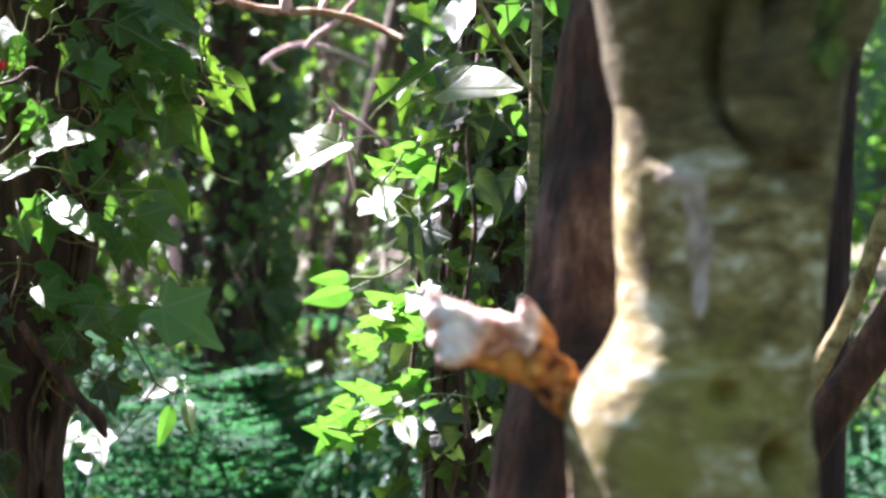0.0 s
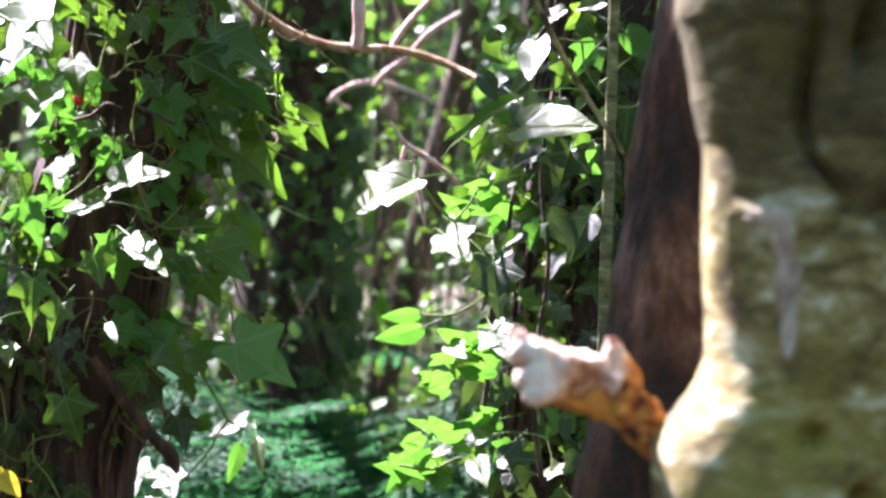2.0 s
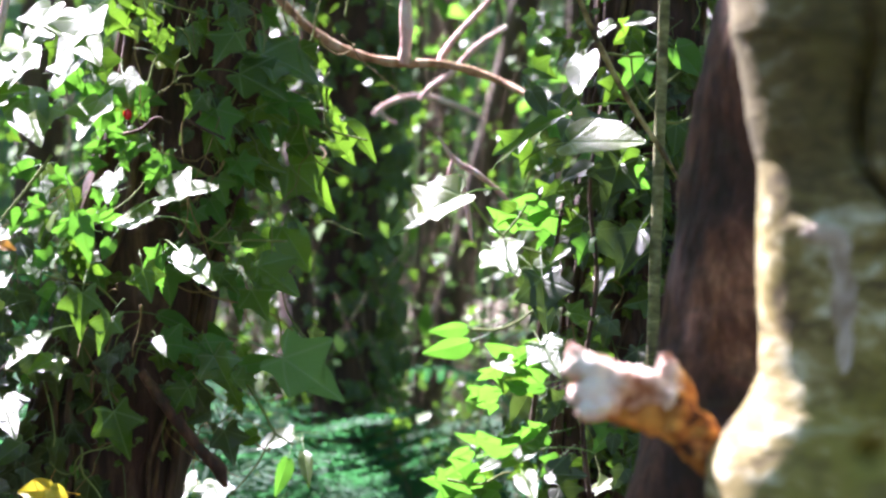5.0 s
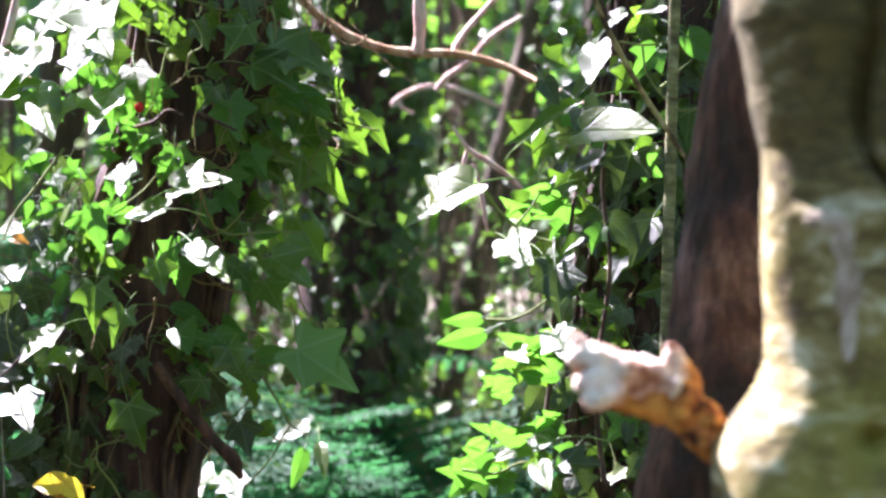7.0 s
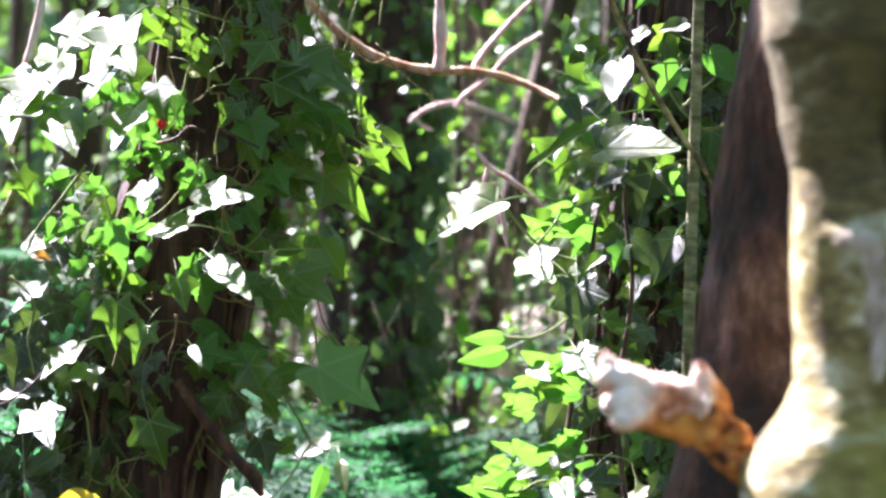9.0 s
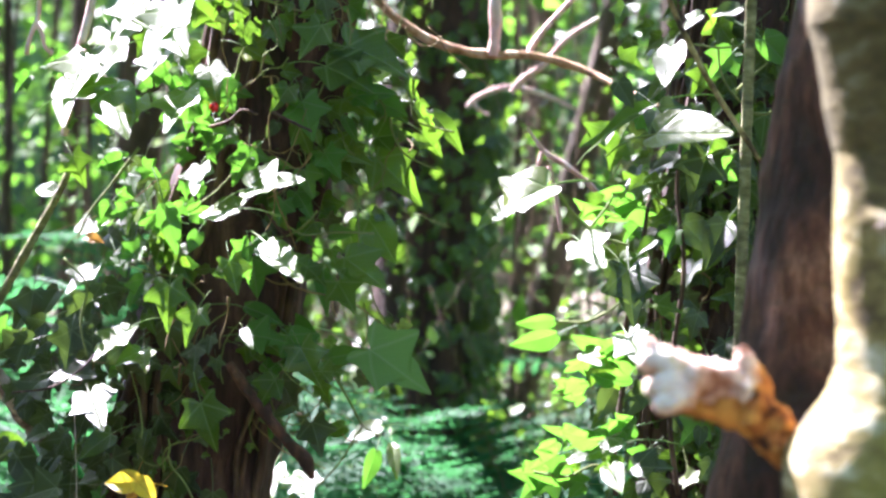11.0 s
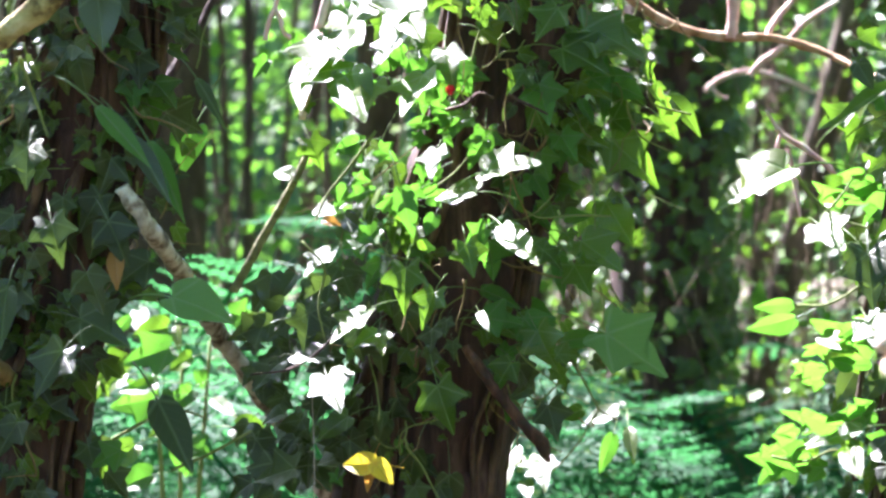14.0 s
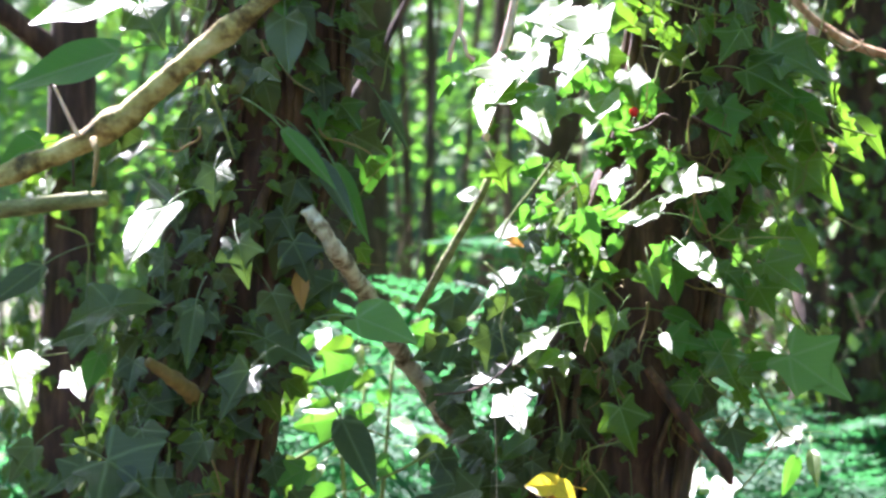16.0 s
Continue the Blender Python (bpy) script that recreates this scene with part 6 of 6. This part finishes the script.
def wood_tree(x, y, radius, lean, seed, ivy, tall=5.5):
    r = random.Random(seed)
    z = ground_height(x, y) - 0.1
    t = thing("woodland_tree", (x, y, z), "slim dark woodland trunk clad in ivy" if ivy else "slim bare woodland trunk in the shade", "tree", "trees of the wood behind")
    pts = [(x, y, z), (x + lean * 0.3 + r.uniform(-0.03, 0.03), y, z + tall * 0.22), (x + lean * 0.6, y, z + tall * 0.5), (x + lean, y, z + tall)]
    part("trunk", tube(pts, [radius * 1.2, radius, radius * 0.9, radius * 0.5], 14, 40, 0.12, 12, None, t.location), MAT_IVY_TRUNK if ivy else MAT_SAPLING, t)
    add_branches(t, x, y, z + tall * 0.3, z + tall * 0.9, radius, 3 if ivy else 5, seed + 500, MAT_IVY_TRUNK if ivy else MAT_SAPLING, lean * 0.8)
    if ivy:
        spots = []
        for _ in range(ivy):
            h, a = r.uniform(0.2, tall * 0.76), r.uniform(-2.6, 2.6)
            o = radius * r.uniform(0.95, 1.5)
            p = (lean * h / tall + math.sin(a) * o, -math.cos(a) * o, h)
            ln = r.uniform(0.012, 0.03)
            spots.append(leaf_pose(p, r.gauss(0, 0.6) * ln, -ln, math.sin(a) + r.gauss(0, 0.3), r.uniform(0.0, 1.0)))
        tagged(joined_leaves("ivy_foliage", spots, "three", MAT_IVY_MASS, t), "small dark ivy leaves", kind="stuff")


wood_tree(-0.6, 5.0, 0.09, 0.12, 1, 4200)
wood_tree(-1.40, 3.3, 0.045, 0.05, 8, 600, 2.1)
wood_tree(-0.94, 7.0, 0.042, 0.95, 2, 0, 3.4)
wood_tree(-1.95, 6.5, 0.10, 0.02, 3, 0)
wood_tree(-1.2, 7.4, 0.07, -0.1, 4, 500)
wood_tree(0.45, 6.2, 0.08, 0.1, 5, 500)
wood_tree(-2.5, 8.0, 0.09, 0.1, 6, 400)
wood_tree(-1.62, 7.2, 0.05, 0.06, 7, 0)
for k in range(16):
    wy = 7.5 + 8 * k / 15
    wood_tree(r_f.uniform(-0.36, 0.12) * wy, wy, r_f.uniform(0.03, 0.08), r_f.uniform(-0.3, 0.3), 30 + k, 0)


def build_thicket():
    """Thin bare saplings, and the loose foliage of the wood behind."""
    r = random.Random(9)
    for k in range(160):
        y = r.uniform(5.5, 20)
        x = r.uniform(-0.45, 0.2) * y
        z = ground_height(x, y) - 0.05
        lean = r.gauss(0, 0.35)
        w = r.uniform(0.004, 0.015)
        bm = tube([(0, 0, 0), (lean * 0.3 + r.gauss(0, 0.05), 0, 1.2), (lean, r.gauss(0, 0.2), 3.6)], [w, w * 0.8, w * 0.4], 6, 8)
        ob = new("sapling", mesh_of("sapling", bm, MAT_SAPLING))
        ob.location = (x, y, z)
        tagged(ob, "thin bare brown sapling standing in the wood", "sapling", "saplings of the wood")
    n = np.random.default_rng(3)
    cl = 700
    cy = n.uniform(6.0, 22, cl)
    cx = n.uniform(-0.5, 0.25, cl) * cy
    cz = np.array([ground_height(a, b) for a, b in zip(cx, cy)]) + n.uniform(0.2, 4.8, cl)
    per = 60
    c = np.stack([cx, cy, cz], 1).repeat(per, 0) + n.normal(0, 1, (cl * per, 3)) * np.array([0.3, 0.3, 0.16])
    me = leaf_cloud("understorey", c, n.uniform(0.04, 0.085, len(c)), (0, -0.2, 1), MAT_WOOD_LEAF, 5, 0.55, 0.6)
    tagged(new("understorey", me), "loose bright green foliage of the woodland behind", "foliage", kind="stuff")
    # unseen undergrowth added behind the path's beginning, to block low sky light
    cl = 420
    turn = n.uniform(0.55 * np.pi, 1.95 * np.pi, cl) - 0.25 * np.pi
    dist = n.uniform(3.2, 9, cl)
    c = np.stack([np.sin(turn) * dist, np.cos(turn) * dist, n.uniform(0.3, 2.6, cl)], 1).repeat(60, 0) + n.normal(0, 1, (cl * 60, 3)) * np.array([0.4, 0.4, 0.3])
    me = leaf_cloud("understorey_behind", c, n.uniform(0.1, 0.2, len(c)), (0, 0.2, 1), MAT_CANOPY, 15, 0.6, 0.8)
    tagged(new("understorey_behind", me), "unseen leafy undergrowth, added to block sky light from behind", "foliage", kind="stuff")
    low = 9000
    ly = n.uniform(3.0, 16, low)
    lx = n.uniform(-0.5, 0.25, low) * ly
    lz = np.array([ground_height(a, b) for a, b in zip(lx, ly)]) + n.uniform(0.0, 0.35, low)
    me = leaf_cloud("ground_cover", np.stack([lx, ly, lz], 1), n.uniform(0.04, 0.09, low), (0, -0.2, 1), MAT_WOOD_LEAF, 6, 0.6, 0.5)
    tagged(new("ground_cover", me), "low green plants covering the woodland floor", "plants", kind="stuff")


build_thicket()


def build_dead_stems():
    """Dry bracken and bramble stems, tan and crooked, standing in the shade between the trees."""
    r = random.Random(51)
    bm = bmesh.new()
    for k in range(320):
        y = r.uniform(4.6, 9.0)
        x = r.uniform(-0.16, 0.03) * y if k % 3 else r.uniform(-0.42, 0.1) * y
        z = ground_height(x, y) - 0.03
        tall, lean, w = r.uniform(1.0, 2.4), r.gauss(0, 0.22), r.uniform(0.0007, 0.0019)
        bend = Vector((r.gauss(0, 0.12), r.gauss(0, 0.05), 0))
        top = Vector((x + lean * tall, y + r.gauss(0, 0.15), z + tall))
        mid = Vector((x, y, z)).lerp(top, 0.55) + bend
        tube([(x, y, z), mid, top], [w, w * 0.8, w * 0.5], 5, 9, bm=bm)
        if k % 2:  # a side shoot
            side = Vector((r.choice((-1, 1)) * r.uniform(0.1, 0.3), 0, r.uniform(0.05, 0.35)))
            tube([mid, mid + side * 0.6 + Vector((0, 0, 0.03)), mid + side], [w * 0.6, w * 0.5, w * 0.3], 5, 6, bm=bm)
    ob = new("dead_stems", mesh_of("dead_stems", bm, MAT_DEAD))
    tagged(ob, "dry tan bracken stems standing among the trees", "stems", kind="stuff")


    n = np.random.default_rng(23)
    count = 5200
    y = n.uniform(4.4, 9.5, count)
    x = n.uniform(-0.2, 0.05, count) * y
    z = np.array([ground_height(a, b) for a, b in zip(x, y)]) + np.abs(n.normal(0.9, 0.55, count))
    me = leaf_cloud("bramble_leaves", np.stack([x, y, z], 1), n.uniform(0.015, 0.04, count), (0, -0.3, 1), MAT_IVY_MASS, 24, 0.7, 0.8)
    tagged(new("bramble_leaves", me), "small dark bramble leaves among the dry stems", "foliage", kind="stuff")


build_dead_stems()


# ------------------------------------------------------------------ unseen crowns overhead, added to shape the sunlight
for place, size in (((0.03, 1.26, 1.47), 0.06), ((0.047, 1.30, 1.50), 0.075), ((0.04, 1.27, 1.43), 0.09), ((0.0, 1.24, 1.475), 0.06), ((-0.02, 1.24, 1.475), 0.05), ((0.04, 1.26, 1.42), 0.06), ((0.055, 1.245, 1.40), 0.05), ((-0.210, 2.94, 1.671), 0.055), ((-0.176, 2.94, 1.647), 0.055), ((-0.194, 2.94, 1.607), 0.055), ((-0.34, 3.0, 1.8), 0.05), ((-0.12, 2.95, 1.735), 0.05),
                    ((-0.268, 3.0, 1.80), 0.06), ((-0.2, 3.0, 1.77), 0.05), ((-0.24, 3.8, 1.87), 0.06), ((-0.30, 4.6, 1.76), 0.09), ((-0.6, 2.38, 1.7), 0.05), ((-0.36, 2.42, 1.71), 0.03), ((-0.33, 2.42, 1.6), 0.035), ((-0.40, 2.40, 1.46), 0.03), ((-0.34, 2.45, 1.5), 0.03), ((-0.38, 2.4, 1.78), 0.03)):
    GAPS.append((Vector(place), size))
for k in range(15):  # flecks of sun on the ferns
    GAPS.append((Vector((r_f.uniform(-1.9, 0.1), r_f.uniform(4.0, 6.0), 1.1)), r_f.uniform(0.05, 0.25)))
for k in range(12):  # and on the tall ones
    fy = r_f.uniform(3.5, 5.0)
    GAPS.append((Vector((r_f.uniform(-0.34, -0.22) * fy, fy, r_f.uniform(1.1, 1.5))), r_f.uniform(0.05, 0.14)))
for k in range(52):  # specks of sun all over the ivy
    line = (line_m, line_l, line_r)[(0, 0, 1, 1, 0)[k % 5]]
    spot = r_f.choice([p for p in line if 1.3 < p.z < 1.82])
    if line is line_m and spot.z < 1.6 or line is line_l and spot.z < 1.66:
        continue
    GAPS.append((spot + Vector((r_f.uniform(-0.15, 0.17), r_f.uniform(-0.16, 0.0), 0)), r_f.uniform(0.008, 0.022)))
for k in range(20):  # flecks on the ferns beyond the middle ivy
    GAPS.append((Vector((r_f.uniform(-0.79, -0.40), r_f.uniform(4.4, 5.2), r_f.uniform(1.19, 1.36))), r_f.uniform(0.06, 0.16)))
for k in range(6):  # thin beams on the far side of the middle ivy
    GAPS.append((Vector((r_f.uniform(-0.399, -0.277), 2.38, r_f.uniform(1.545, 1.725))), r_f.uniform(0.012, 0.02)))
for k in range(14):  # on the wood seen between the trunks
    wy = r_f.uniform(6.5, 12)
    GAPS.append((Vector((r_f.uniform(-0.38, -0.22) * wy, wy, r_f.uniform(1.5, 2.9))), r_f.uniform(0.15, 0.4)))
for k in range(20):  # on the ivy of the trunk behind
    GAPS.append((Vector((-0.57 + r_f.uniform(-0.12, 0.12), 4.88, r_f.uniform(1.3, 2.2))), r_f.uniform(0.02, 0.05)))
for k in range(24):
    wy = r_f.uniform(5.5, 9)
    GAPS.append((Vector((r_f.uniform(-0.14, -0.02) * wy, wy, r_f.uniform(1.3, 2.5))), r_f.uniform(0.08, 0.3)))
for k in range(24):  # and in the wood behind
    wy = r_f.uniform(6.5, 14)
    GAPS.append((Vector((r_f.uniform(-0.36, 0.1) * wy, wy, r_f.uniform(1.2, 2.8))), r_f.uniform(0.12, 0.4)))


def build_canopy():
    n = np.random.default_rng(8)
    count = 240000
    p = np.stack([n.uniform(-16, 10, count), n.uniform(-8, 24, count), n.uniform(3.6, 7.5, count)], 1)
    clump = np.array([noise.noise(Vector((a * 0.9, b * 0.9, c * 0.6))) for a, b, c in p])
    # closed over the ivy, thinned behind the camera so sky light fills the front
    p = p[(clump > -0.14) & ((p[:, 1] > -0.6) | (n.random(count) < np.where((p[:, 1] > -4.5) & (abs(p[:, 0] + 0.5) < 2.5), 0.2, 0.6)))]
    size = n.uniform(0.1, 0.22, len(p))
    s = np.array(SUN_WAY)
    # unseen leaf clusters added sunward, to keep the lower ivy in shade
    for spot, wide in (((-0.52, 2.3, 1.40), 0.17), ((-0.58, 2.3, 1.44), 0.13), ((-0.88, 2.1, 1.45), 0.18), ((-0.75, 2.1, 1.42), 0.14), ((-0.95, 2.05, 1.56), 0.14), ((-0.82, 2.1, 1.6), 0.12), ((-0.72, 2.06, 1.55), 0.12), ((-0.70, 2.1, 1.65), 0.10)):
        more = np.array(spot) + np.outer(n.uniform(3.2, 6.5, 600), s) + n.normal(0, wide * 0.6, (600, 3))
        p, size = np.concatenate([p, more]), np.concatenate([size, n.uniform(0.1, 0.2, 600)])
    # unseen small leaves added around narrow holes, so only thin beams reach the ivy
    for place, wide in GAPS:
        if wide < 0.045 and 1.9 < place.y < 2.8:
            side = n.normal(0, 1, (110, 3))
            side -= np.outer(side @ s, s)
            side /= np.linalg.norm(side, axis=1)[:, None]
            more = np.array(place) + np.outer(n.uniform(2.4, 3.4, 110), s) + side * (wide + 0.015 + 0.13 * n.random((110, 1)))
            p, size = np.concatenate([p, more]), np.concatenate([size, n.uniform(0.03, 0.05, 110)])
    keep = np.ones(len(p), bool)
    for place, wide in GAPS:
        d = p - np.array(place)
        off = np.linalg.norm(d - np.outer(d @ s, s), axis=1)
        keep &= off > wide + 0.5 * size
    me = leaf_cloud("canopy", p[keep], size[keep], (0, 0, 1), MAT_CANOPY, 12, 0.75, 0.5)
    tagged(new("canopy", me), "unseen leafy crowns overhead, added and holed to shape the sunlight", "canopy", kind="stuff")


build_canopy()
